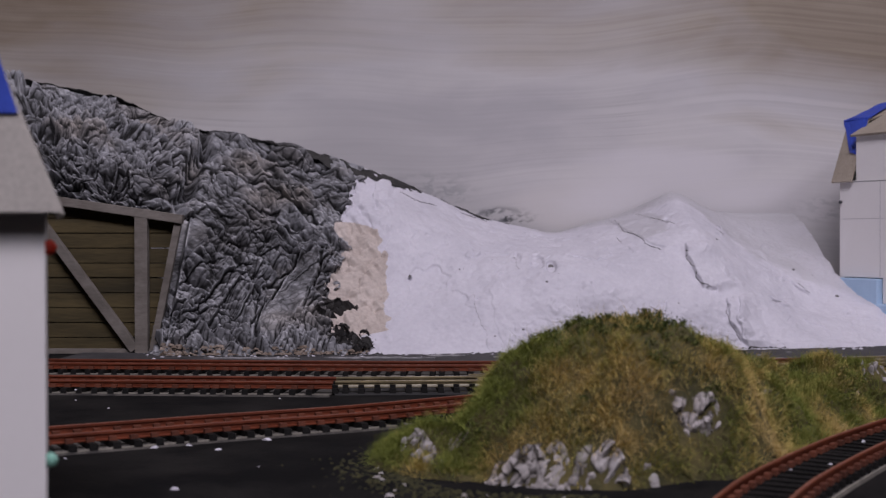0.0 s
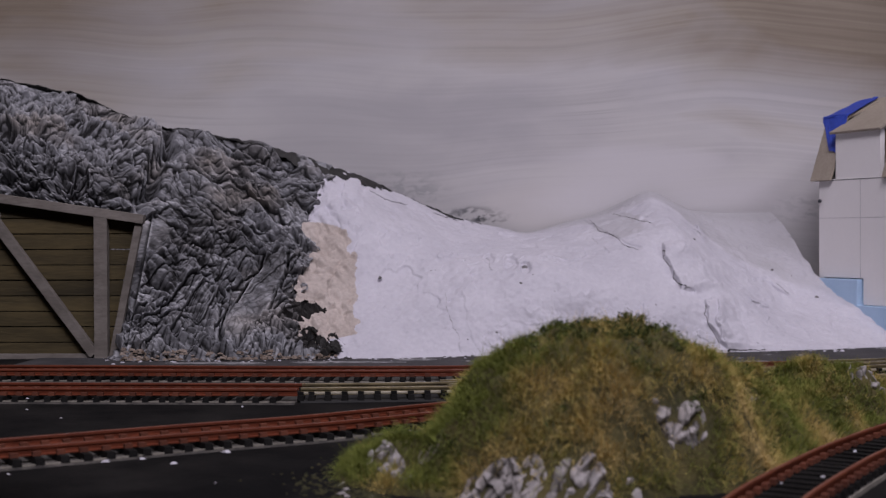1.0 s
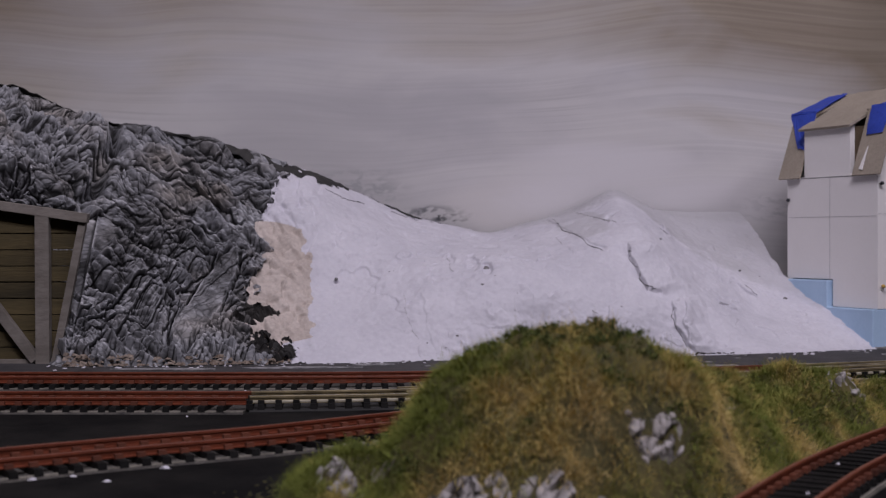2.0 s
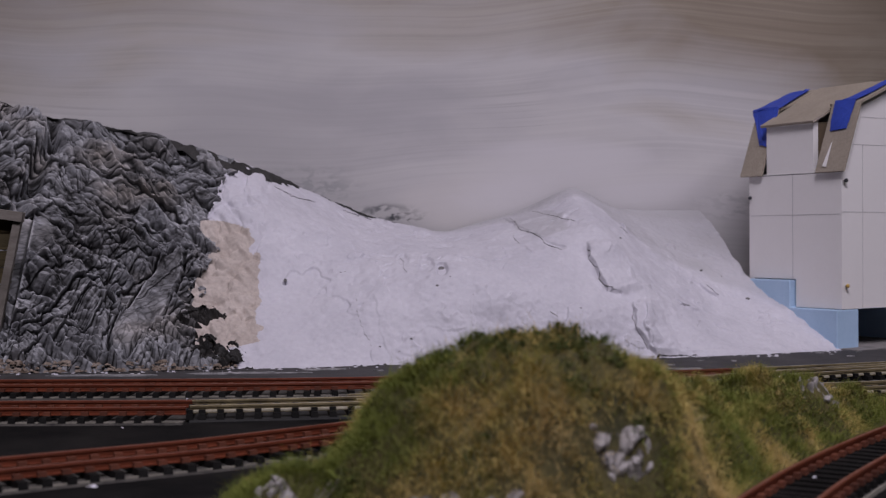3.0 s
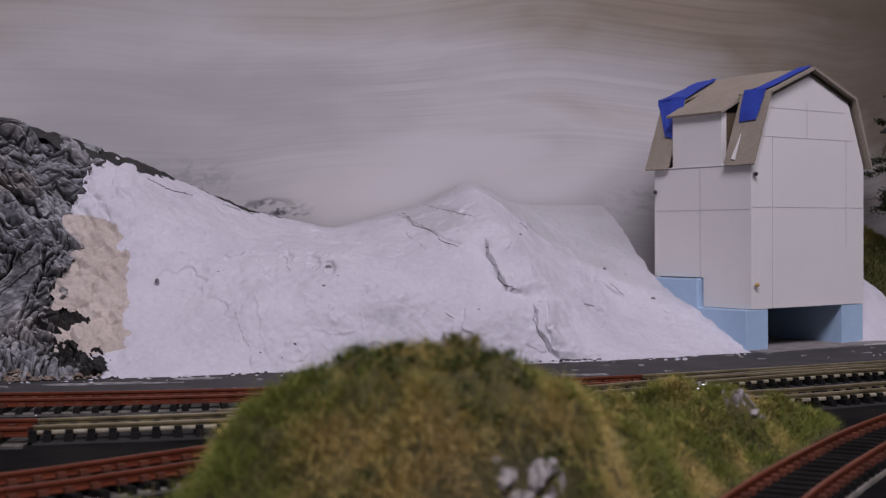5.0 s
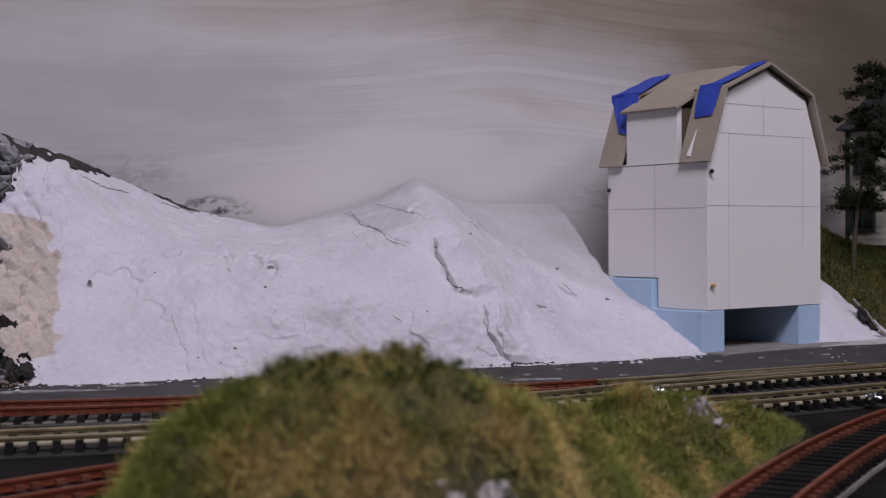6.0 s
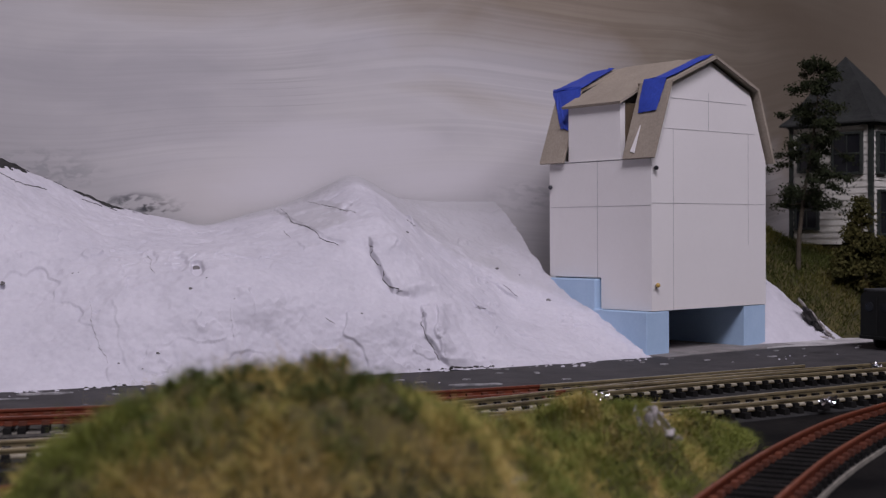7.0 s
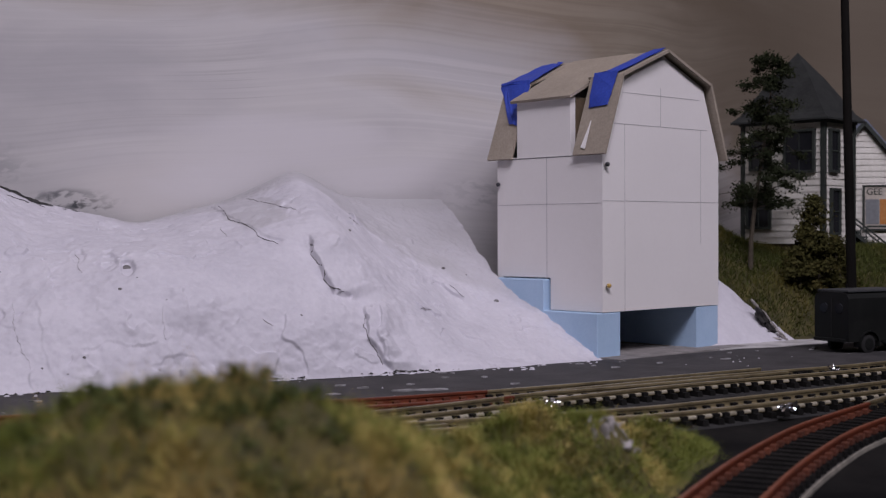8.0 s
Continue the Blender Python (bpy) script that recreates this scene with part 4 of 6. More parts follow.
    for c, x, y, z, r, w in (((0.02, 0.02, 0.025), 0.0016, -0.0003, 0.0872, (90, 0, 0), "black"), ((0.55, 0.36, 0.10), 0.0026, -0.0003, 0.0330, (90, 0, 0), "amber"), ((0.45, 0.03, 0.03), 0.0868, 0.0020, 0.0809, (0, 90, 0), "red"), ((0.03, 0.05, 0.30), 0.0868, 0.0020, 0.0314, (0, 90, 0), "blue"), ((0.05, 0.05, 0.06), -0.0001, 0.0645, 0.0800, (0, -90, 0), "dark")):
        pin(c, BM @ pose(x, y, z, *r), w + " round-headed pin pressed into the foam board")


build_mockup()


def build_near_mockup():
    """The second mock-up, of which a corner shows."""
    m = pose(-0.3195, -0.483, 0, 0, 0, 19)
    b = thing("mockup_building", m, "foam-board mock-up with a tan card roof and blue tape", "model building")
    w, d, eave, knee, ridge = 0.080, 0.055, 0.0665, 0.100, 0.114
    shape = [(-w / 2 + x, z) for x, z in gambrel(w / 2, 0.026, 0.0, eave, knee, ridge)]
    part("front_wall", prism_bm(shape, 0.005), BOARD, b)
    part("rear_wall", prism_bm(shape, 0.005), BOARD, b, m=pose(0, d - 0.005, 0))
    for x in (-0.005, -w):
        part("side_wall", box_bm(x, x + 0.005, 0.005, d - 0.005, 0, eave), BOARD, b)
    y0, y1, th = -0.003, d + 0.003, 0.0015
    pale = material("pale_card", (0.50, 0.47, 0.43), (0.45, 0.42, 0.38), 40, 0.85, 0.2, 900)
    roof = part("roof", plate_bm((0.0035, y0, 0.0648), (-0.0115, y0, 0.102), (-0.0115, y1, 0.102), (0.0035, y1, 0.0648), th), pale, b, "tan card roof")
    part("roof_slope", plate_bm((-0.0115, y0, 0.102), (-w / 2, y0, 0.117), (-w / 2, y1, 0.117), (-0.0115, y1, 0.102), th), CARD, roof)
    part("roof_slope", plate_bm((-w + 0.0115, y0, 0.102), (-w / 2, y0, 0.117), (-w / 2, y1, 0.117), (-w + 0.0115, y1, 0.102), -th), CARD, roof)
    part("roof_slope", plate_bm((-w - 0.0035, y0, 0.0648), (-w + 0.0115, y0, 0.102), (-w + 0.0115, y1, 0.102), (-w - 0.0035, y1, 0.0648), -th), CARD, roof)
    part("roof_flap", plate_bm((0.0030, y0 - 0.0004, 0.0650), (-w - 0.003, y0 - 0.0004, 0.0650), (-w + 0.012, y0 - 0.0004, 0.101), (-0.0120, y0 - 0.0004, 0.101), 0.001), pale, b, "card flap closing the gable")
    part("tape", plate_bm((-0.0045, y0 - 0.0008, 0.0830), (-0.06, y0 - 0.0008, 0.083), (-0.06, y0 - 0.0008, 0.103), (-0.0110, y0 - 0.0008, 0.103), 0.0003), TAPE, b, "blue painter's tape")
    pin((0.55, 0.04, 0.02), m @ pose(-0.0002, 0.0025, 0.0585, 0, 90, 0), "red round-headed pin in the board's edge", 0.0015)
    pin((0.25, 0.50, 0.40), m @ pose(-0.0002, 0.0025, 0.0185, 0, 90, 0), "pale green round-headed pin in the board's edge", 0.0015)


build_near_mockup()


# ---- timber retaining wall beside the rock ----
def build_timber_wall():
    w = thing("retaining_wall", pose(0, 0, 0), "weathered timber retaining wall with plank sheathing and braces", "retaining wall")
    y = -0.062
    def beam_z(x):
        return 0.0695 - (x + 0.399) * 0.149
    for k in range(12):
        z0, z1 = 0.0006 + 0.0077 * k, 0.0006 + 0.0077 * k + 0.0073
        right = -0.4125 + min(z1, 0.069) / 0.069 * 0.0135
        if z1 > 0.0695:
            right = -0.399 - (z1 - 0.0695) / 0.149
        left = -0.60
        if right - left < 0.01:
            continue
        dy = random.uniform(-0.0003, 0.0003)
        bm = box_bm(left, right, y + dy, y + 0.0022, z0 + random.uniform(0, 0.0003), z1, 0.0002)
        part("plank", bm, WOOD, w)
    # Added dark sheet behind the planks, so their gaps look shaded.
    part("added_backing", box_bm(-0.60, -0.4150, y + 0.0023, y + 0.0040, 0, 0.0665), DARK_BED, w)
    part("post", box_bm(-0.4212, -0.4146, y - 0.0050, y - 0.0004, 0, 0.0745, 0.0003), TIMBER, w)
    part("post", box_bm(-0.5212, -0.5146, y - 0.0050, y - 0.0004, 0, 0.089, 0.0003), TIMBER, w)
    part("brace", beam_bm((-0.4215, y - 0.0028, 0.0022), (-0.4720, y - 0.0028, 0.0700), 0.0040, 0.0048, 0.0003), TIMBER, w)
    part("leaning_post", beam_bm((-0.4128, y - 0.0020, 0.0), (-0.3990, y - 0.0020, 0.0680), 0.0032, 0.0036, 0.0003), TIMBER, w)
    part("cap_beam", beam_bm((-0.3965, y - 0.0026, beam_z(-0.3965)), (-0.60, y - 0.0026, beam_z(-0.60)), 0.0050, 0.0044, 0.0003), TIMBER, w)
    part("header", beam_bm((-0.4000, y + 0.0014, beam_z(-0.4000) - 0.0045), (-0.60, y + 0.0014, beam_z(-0.60) - 0.0045), 0.0014, 0.0110, 0.0002), WOOD, w)
    part("sill", box_bm(-0.60, -0.4215, y - 0.0030, y - 0.0003, 0.0, 0.0026, 0.0002), TIMBER, w)


build_timber_wall()


# ---- grassy mound and scrub between the tracks ----
RAILS_NEAR = np.vstack([spline(pts, 0.006) for pts in (TRACK_N, TRACK_F, TRACK_B2)])


def rail_distance(x, y):
    """How far each place lies from the nearest track's middle."""
    best = np.full(np.shape(x), 9.0)
    for a, b in RAILS_NEAR:
        best = np.minimum(best, (x - a) ** 2 + (y - b) ** 2)
    return np.sqrt(best)


# the ridge of scrub that runs on from the mound: place and height
RIDGE_LINE = [(-0.178, -0.352, 0.0284), (-0.145, -0.312, 0.0156), (-0.118, -0.278, 0.0150), (-0.094, -0.246, 0.0020)]


def mound_z(x, y):
    x, y = np.asarray(x, float), np.asarray(y, float)
    cx, cy = -0.2018, -0.3810
    front = 0.0315 - 0.0125 * smooth(-0.208, -0.184, x)
    r = np.sqrt(((x - cx) / np.where(x < cx, 0.0520, 0.0510)) ** 2 + ((y - cy) / np.where(y < cy, front, 0.0587)) ** 2)
    z = 0.0380 * np.maximum(0, 1 - r ** 2.08)
    for (ax, ay, ah), (bx, by, bh) in zip(RIDGE_LINE, RIDGE_LINE[1:]):
        dx, dy = bx - ax, by - ay
        ll = dx * dx + dy * dy
        k = np.clip(((x - ax) * dx + (y - ay) * dy) / ll, 0, 1)
        side = dx * (y - ay) - dy * (x - ax)
        dist = np.hypot(x - ax - k * dx, y - ay - k * dy) / np.where(side < 0, 0.0235, 0.0358)
        z = np.maximum(z, (ah + (bh - ah) * k) * np.maximum(0, 1 - dist ** 2.2))
    def bump(bx, by, rx, ry, turn, h):
        c, s = math.cos(math.radians(turn)), math.sin(math.radians(turn))
        u, v = ((x - bx) * c + (y - by) * s) / rx, (-(x - bx) * s + (y - by) * c) / ry
        return h * np.maximum(0, 1 - u * u - v * v)
    z = np.maximum(z, bump(-0.098, -0.262, 0.024, 0.014, 40, 0.0128))
    z = np.maximum(z, bump(-0.086, -0.240, 0.034, 0.020, 45, 0.0055))
    z = np.maximum(z, bump(-0.247, -0.378, 0.021, 0.028, 40, 0.0085))
    z = np.maximum(z, bump(-0.150, -0.352, 0.050, 0.017, 52, 0.0045))
    z = z * smooth(0.010, 0.024, rail_distance(x, y))
    p = np.stack([x, y, 0 * x], -1)
    return np.where(z > 0.0004, z + (0.0034 * vnoise(p, 60, 3) + 0.0034 * vnoise(p, 150, 4) + 0.0016 * vnoise(p, 330, 5)) * smooth(0.0, 0.010, z), -0.001)


def blades(name, count, x0, x1, y0, y1, height, keep, length, width, drift, mat, lean=0.7, seed=3, upright=0.8, comb=0.0):
    """Many single blades on a height field, as one mesh."""
    rng = np.random.RandomState(seed)
    x, y = rng.uniform(x0, x1, count), rng.uniform(y0, y1, count)
    z = height(x, y)
    e = 0.0012
    n = np.stack([-(height(x + e, y) - height(x - e, y)) / (2 * e), -(height(x, y + e) - height(x, y - e)) / (2 * e), np.ones(count)], -1)
    n[:, :2] = np.clip(n[:, :2], -2.5, 2.5)
    n /= np.linalg.norm(n, axis=1)[:, None]
    ok = keep(x, y, z, n, rng)
    x, y, z, n = x[ok], y[ok], z[ok], n[ok]
    k = len(x)
    up = n * (1 - upright * 0.5) + np.array((0, 0, upright)) * 0.6
    if comb:
        b = np.stack([x, y, z], -1)
        up = up + comb * np.stack([vnoise(b, 130, 60 + i) for i in range(3)], -1) * np.array((1.0, 1.0, 0.5))
    up = up + rng.normal(0, lean * 0.5, (k, 3)) * np.array((1, 1, 0.4))
    up /= np.linalg.norm(up, axis=1)[:, None]
    ang = rng.uniform(0, 6.283, k)
    side = np.stack([np.cos(ang), np.sin(ang), 0 * ang], -1) * (width * rng.uniform(0.6, 1.4, k))[:, None]
    ln = length * rng.uniform(0.5, 1.35, k)
    base = np.stack([x, y, z - 0.0004], -1)
    bow = rng.normal(0, 0.22, (k, 3)) * ln[:, None]
    mid = base + up * (ln * 0.55)[:, None]
    tip = base + up * ln[:, None] + bow * np.array((1, 1, 0.5))
    pts = np.stack([base - side, base + side, mid - side * 0.7, mid + side * 0.7, tip], 1).reshape(-1, 3)
    i = np.arange(k) * 5
    me = bpy.data.meshes.new(name)
    faces = np.concatenate([np.stack([i, i + 1, i + 3], -1), np.stack([i, i + 3, i + 2], -1), np.stack([i + 2, i + 3, i + 4], -1)])
    me.from_pydata(pts.tolist(), [], faces.tolist())
    me.materials.append(mat)
    att = me.attributes.new("drift", "FLOAT", "POINT")
    att.data.foreach_set("value", np.repeat(drift(x, y, z, rng), 5).astype(np.float32))
    me.update()
    return new(name, me)


def tufts(name, count, per, x0, x1, y0, y1, height, keep, length, width, spread, drift, mat, seed=3):
    """Grass in small tufts: blades that part from a common root, each tuft of one tint, as one mesh."""
    rng = np.random.RandomState(seed)
    x, y = rng.uniform(x0, x1, count), rng.uniform(y0, y1, count)
    z = height(x, y)
    e = 0.0025
    n = np.stack([-(height(x + e, y) - height(x - e, y)) / (2 * e), -(height(x, y + e) - height(x, y - e)) / (2 * e), np.ones(count)], -1)
    n[:, :2] = np.clip(n[:, :2], -2.0, 2.0)
    n /= np.linalg.norm(n, axis=1)[:, None]
    ok = keep(x, y, z, n, rng)
    root, n = np.stack([x, y, z], -1)[ok], n[ok]
    tint = drift(root[:, 0], root[:, 1], root[:, 2], rng)
    size = rng.uniform(0.6, 1.4, len(root))
    lay = n * 0.75 + np.array((0, 0, 0.45)) + rng.normal(0, 0.30, root.shape)
    k = len(root) * per
    rep = lambda v: np.repeat(v, per, axis=0)
    off = rng.normal(0, 1, (k, 3))
    off -= rep(n) * np.sum(off * rep(n), axis=1)[:, None]
    base = rep(root) + off * (spread * rep(size))[:, None] - rep(n) * 0.0008
    up = rep(lay) + off * 0.55 + rng.normal(0, 0.22, (k, 3))
    up /= np.linalg.norm(up, axis=1)[:, None]
    ln = length * rep(size) * rng.uniform(0.5, 1.3, k)
    ang = rng.uniform(0, 6.283, k)
    side = np.stack([np.cos(ang), np.sin(ang), 0.3 * np.sin(ang * 3)], -1) * (width * rng.uniform(0.6, 1.4, k))[:, None]
    mid = base + up * (ln * 0.55)[:, None]
    tip = base + up * ln[:, None] + (rng.normal(0, 0.18, (k, 3)) - np.array((0, 0, 0.22))) * ln[:, None]
    pts = np.stack([base - side, base + side, mid - side * 0.7, mid + side * 0.7, tip], 1).reshape(-1, 3)
    i = np.arange(k) * 5
    faces = np.concatenate([np.stack([i, i + 1, i + 3, i + 2], -1), np.stack([i + 2, i + 3, i + 4, i + 4], -1)])
    me = bpy.data.meshes.new(name)
    me.from_pydata(pts.tolist(), [], [f[:4] if f[2] != f[3] else f[:3] for f in faces.tolist()])
    me.materials.append(mat)
    me.attributes.new("drift", "FLOAT", "POINT").data.foreach_set("value", np.repeat(rep(tint), 5).astype(np.float32))
    me.update()
    return new(name, me)


# rock breaking out of the mound: place, half sizes, turn, relief
OUTCROPS = [(-0.2320, -0.4055, 0.0080, 0.0032, -14, 0.0011), (-0.2160, -0.4095, 0.0115, 0.0030, -4, 0.0011), (-0.2550, -0.3880, 0.0085, 0.0034, -50, 0.0010), (-0.2455, -0.3880, 0.0032, 0.0020, -30, 0.0008), (-0.1855, -0.3945, 0.0078, 0.0017, 16, 0.0011), (-0.1715, -0.3640, 0.0046, 0.0028, 45, 0.0011), (-0.1085, -0.2835, 0.0085, 0.0048, 45, 0.0013), (-0.2240, -0.4070, 0.0066, 0.0027, -8, 0.0009), (-0.1600, -0.3500, 0.0036, 0.0014, 45, 0.0007), (-0.1210, -0.3000, 0.0044, 0.0026, 45, 0.0009), (-0.1986, -0.4070, 0.0020, 0.0012, 0, 0.0007)]


def outcrop_mask(x, y, which):
    """1 inside the rock faces, 0 outside, with ragged borders."""
    best = np.zeros(np.shape(x))
    p = np.stack([x, y, 0 * x], -1)
    rag = 0.55 * vnoise(p, 170, 44) + 0.40 * vnoise(p, 420, 45)
    for k in which:
        bx, by, rx, ry, turn, high = OUTCROPS[k]
        c, s = math.cos(math.radians(turn)), math.sin(math.radians(turn))
        u, v = ((x - bx) * c + (y - by) * s) / rx, (-(x - bx) * s + (y - by) * c) / ry
        best = np.maximum(best, 1 - smooth(0.35, 1.0, u * u + v * v + rag))
    return best


def build_mound():
    nu, nv = 210, 210
    u, v = np.meshgrid(np.linspace(-0.285, -0.035, nu), np.linspace(-0.435, -0.165, nv), indexing="ij")
    z = mound_z(u, v)
    pts = np.stack([u, v, z], -1).reshape(-1, 3)
    keep = (z[:-1, :-1] > -0.0005) | (z[1:, :-1] > -0.0005) | (z[1:, 1:] > -0.0005) | (z[:-1, 1:] > -0.0005)
    m = sheet("mound", pts, grid_faces(nu, nv, keep), EARTH)
    tagged(m, "low earth mound covered in grass between the tracks", "mound", kind="structure")

    def grown(x, y, z, n, rng):
        rock = outcrop_mask(x, y, range(len(OUTCROPS)))
        turf = (z > 0.0298) & (vnoise(np.stack([x, y, z], -1), 85, 11) > -0.35)
        return (z > 0.0006 + 0.0014 * rng.rand(len(x))) & (~turf | (rng.rand(len(x)) < 0.25)) & (rock < 0.30 + 0.9 * rng.rand(len(x)) ** 3) & track_clear(x, y)

    def drift(x, y, z, rng):
        p = np.stack([x, y, z], -1)
        # Greener left, straw middle; the right slope is toned down for its shade.
        return 0.34 * smooth(-0.252, -0.205, x) + 0.06 * smooth(-0.232, -0.215, x) - 0.30 * smooth(-0.200, -0.178, x) - 0.08 * smooth(-0.160, -0.130, x) - 0.28 * smooth(0.029, 0.035, z) + 0.42 * vnoise(p, 60, 6) + 0.30 * vnoise(p, 150, 7) + 0.06 * rng.normal(0, 1, len(x)) - 0.34

    g = tufts("grass", 26000, 34, -0.280, -0.055, -0.425, -0.200, mound_z, grown, 0.0036, 0.000085, 0.0010, drift, GRASS, 5)
    tagged(g, "short green and straw-coloured static grass on the mound", "grass", kind="stuff")

    # clumps of ground foam: thick along the crest, scattered lower down
    rng = np.random.RandomState(41)
    x, y = rng.uniform(-0.262, -0.045, 9000), rng.uniform(-0.425, -0.175, 9000)
    z = mound_z(x, y)
    c = vnoise(np.stack([x, y, z], -1), 85, 11)
    top = (z > 0.0292) & (c > -0.35)
    shoulder = (z > 0.0250) & (x > -0.190) & (y > -0.385) & (c > -0.05)
    scrub = (x > -0.165) & (c > -0.12) & (z > 0.004)
    tuft = (np.hypot(x + 0.098, y + 0.262) < 0.014) & (c > -0.4)
    left = (x < -0.180) & (c > 0.30) & (z > 0.005) & (rng.rand(9000) < 0.6)
    ok = (top | shoulder | scrub | tuft | left) & track_clear(x, y) & (rng.rand(9000) < 0.8)
    cen = np.stack([x, y, z + 0.0012], -1)[ok]
    per = 46
    o = np.repeat(cen, per, axis=0) + rng.normal(0, 1, (len(cen) * per, 3)) * np.repeat(rng.uniform(0.0005, 0.0012, len(cen)), per)[:, None] * np.array((1, 1, 0.75))
    d1 = rng.normal(0, 1, o.shape)
    d1 *= (0.00042 / np.linalg.norm(d1, axis=1))[:, None]
    d2 = rng.normal(0, 1, o.shape)
    d2 *= (0.00026 / np.linalg.norm(d2, axis=1))[:, None]
    pts = np.stack([o - d1, o + d2, o + d1, o - d2], 1).reshape(-1, 3)
    me = bpy.data.meshes.new("turf_clumps")
    me.from_pydata(pts.tolist(), [], np.arange(len(pts)).reshape(-1, 4).tolist())
    me.materials.append(TURF)
    att = me.attributes.new("drift", "FLOAT", "POINT")
    att.data.foreach_set("value", np.repeat(-0.40 + 0.40 * rng.rand(len(cen)) + 0.22 * smooth(-0.20, -0.15, cen[:, 0]), per * 4).astype(np.float32))
    tagged(new("turf_clumps", me), "dark green clumps of ground foam along the top of the mound", "shrubs", kind="stuff")

    def wisps(x, y, z, n, rng):
        return (z > 0.003) & (vnoise(np.stack([x, y, z], -1), 75, 17) > -0.15) & (outcrop_mask(x, y, range(len(OUTCROPS))) < 0.5) & track_clear(x, y)

    w = blades("straw_wisps", 14000, -0.275, -0.045, -0.425, -0.175, mound_z, wisps, 0.0052, 0.000075, lambda x, y, z, r: -0.12 + 0.3 * r.rand(len(x)), GRASS, 1.6, 29, 0.3, 0.9)
    tagged(w, "long pale straw wisps over the shorter grass", "grass", kind="stuff")

    def sparse(x, y, z, n, rng):
        return (z > 0.029) & (vnoise(np.stack([x, y, z], -1), 120, 14) > 0.0)

    s = blades("long_stalks", 1500, -0.26, -0.14, -0.43, -0.30, mound_z, sparse, 0.0052, 0.00010, lambda x, y, z, r: 0.1 + 0 * x, TURF, 1.0, 19, 0.9)
    tagged(s, "thin dark stalks standing out of the mound's crest", "grass", kind="stuff")


def track_clear(x, y):
    """True away from the rails."""
    return rail_distance(x, y) > 0.0132


build_mound()


def outcrop(k, deep=0.0016):
    """A crumpled rock face breaking out of the mound."""
    bx, by, rx, ry, turn, high = OUTCROPS[k]
    reach = max(rx, ry) * 1.15
    n = int(min(240, 2 * reach / 0.00022))
    u, v = np.meshgrid(np.linspace(bx - reach, bx + reach, n), np.linspace(by - reach, by + reach, n), indexing="ij")
    z = np.maximum(mound_z(u, v), 0.0)
    p = np.stack([u, v, z], -1)
    nrm = face_normals(p)
    nrm = np.where(nrm[..., 2:] < 0, -nrm, nrm)
    m = outcrop_mask(u, v, (k,))
    t = z + v * 0.6
    big, cleft = plates(u, t, 0.0046, 20 + k, 2.8, 72)
    d = 0.7 * high * big + 0.5 * high * plates(u, t, 0.0024, 34 + k, 2.4, 96)[0] + 0.9 * high * facets(u, t, 0.0018, 80 + k, 2.0, 70)
    # Clefts and low spots darkened: crease shade put into the colour, with streaks.
    dark_share = np.clip(0.30 + 0.30 * cleft - (d - blurred(d, 8)) / (1.6 * high) + 0.45 * vnoise(np.stack([u, 0 * u, 0.25 * t], -1), 420, 82) + 0.25 * vnoise(p, 120, 83), 0, 1)
    p = p + nrm * ((d + 0.25 * high) * smooth(0.0, 0.35, m) - 0.0012 * (1 - smooth(0.0, 0.25, m)))[..., None]
    mid = 0.25 * (m[:-1, :-1] + m[1:, :-1] + m[1:, 1:] + m[:-1, 1:])
    ob = sheet("rock_outcrop", p.reshape(-1, 3), grid_faces(n, n, mid > 0.02), ROCK_WHITE, False, dark_share)
    return tagged(ob, "pale crumpled rock casting breaking out of the grass", "rock", kind="structure")


for k in range(len(OUTCROPS)):
    outcrop(k)


def lump(x, y, z, sx, sy, sz, turn, seed, mat, name, label):
    bm = bmesh.new()
    bmesh.ops.create_icosphere(bm, subdivisions=3, radius=1.0)
    for w in bm.verts:
        q = w.co * 1.6 + Vector((seed * 3.1, 0, 0))
        w.co = Vector((w.co.x * sx, w.co.y * sy, w.co.z * sz)) * (0.9 + 0.55 * noise.noise(q) + 0.3 * noise.noise(q * 2.7))
    ob = new(name, bm_mesh(name, bm, mat))
    ob.matrix_basis = pose(x, y, z, 0, 0, turn)
    return tagged(ob, label, "rock", "rubble at the rim")


# ---- plaster crumbs, solder and dust on the table ----
def crumbs(name, count, place, size, mat, label, seed):
    rng = np.random.RandomState(seed)
    verts, faces = [], []
    for _ in range(count):
        x, y, z = place(rng)
        s = size * rng.uniform(0.4, 1.5)
        b = len(verts)
        a = rng.uniform(0, 6.28)
        for t, r, h in ((0, 1.2, 0), (1.6, 0.8, 0), (3.1, 1.1, 0), (4.7, 0.6, 0), (0.4, 0.6, 0.55), (2.6, 0.55, 0.6), (4.2, 0.4, 0.45)):
            q = a + t + rng.uniform(-0.3, 0.3)
            verts.append((x + s * r * math.cos(q), y + s * r * 0.7 * math.sin(q), z + s * h * rng.uniform(0.6, 1.2)))
        faces += [(b, b + 1, b + 4), (b + 1, b + 5, b + 4), (b + 1, b + 2, b + 5), (b + 2, b + 3, b + 6), (b + 2, b + 6, b + 5), (b + 3, b, b + 6), (b, b + 4, b + 6), (b + 4, b + 5, b + 6)]
    ob = new(name, mesh_of(name, verts, faces, [mat]))
    return tagged(ob, label, "crumbs", kind="stuff")


def foot_place(rng):
    x = rng.uniform(-0.42, 0.0)
    return x, float(along(x, FOOT_Y)) - abs(rng.normal(0, 0.006)) - 0.001, 0.0005


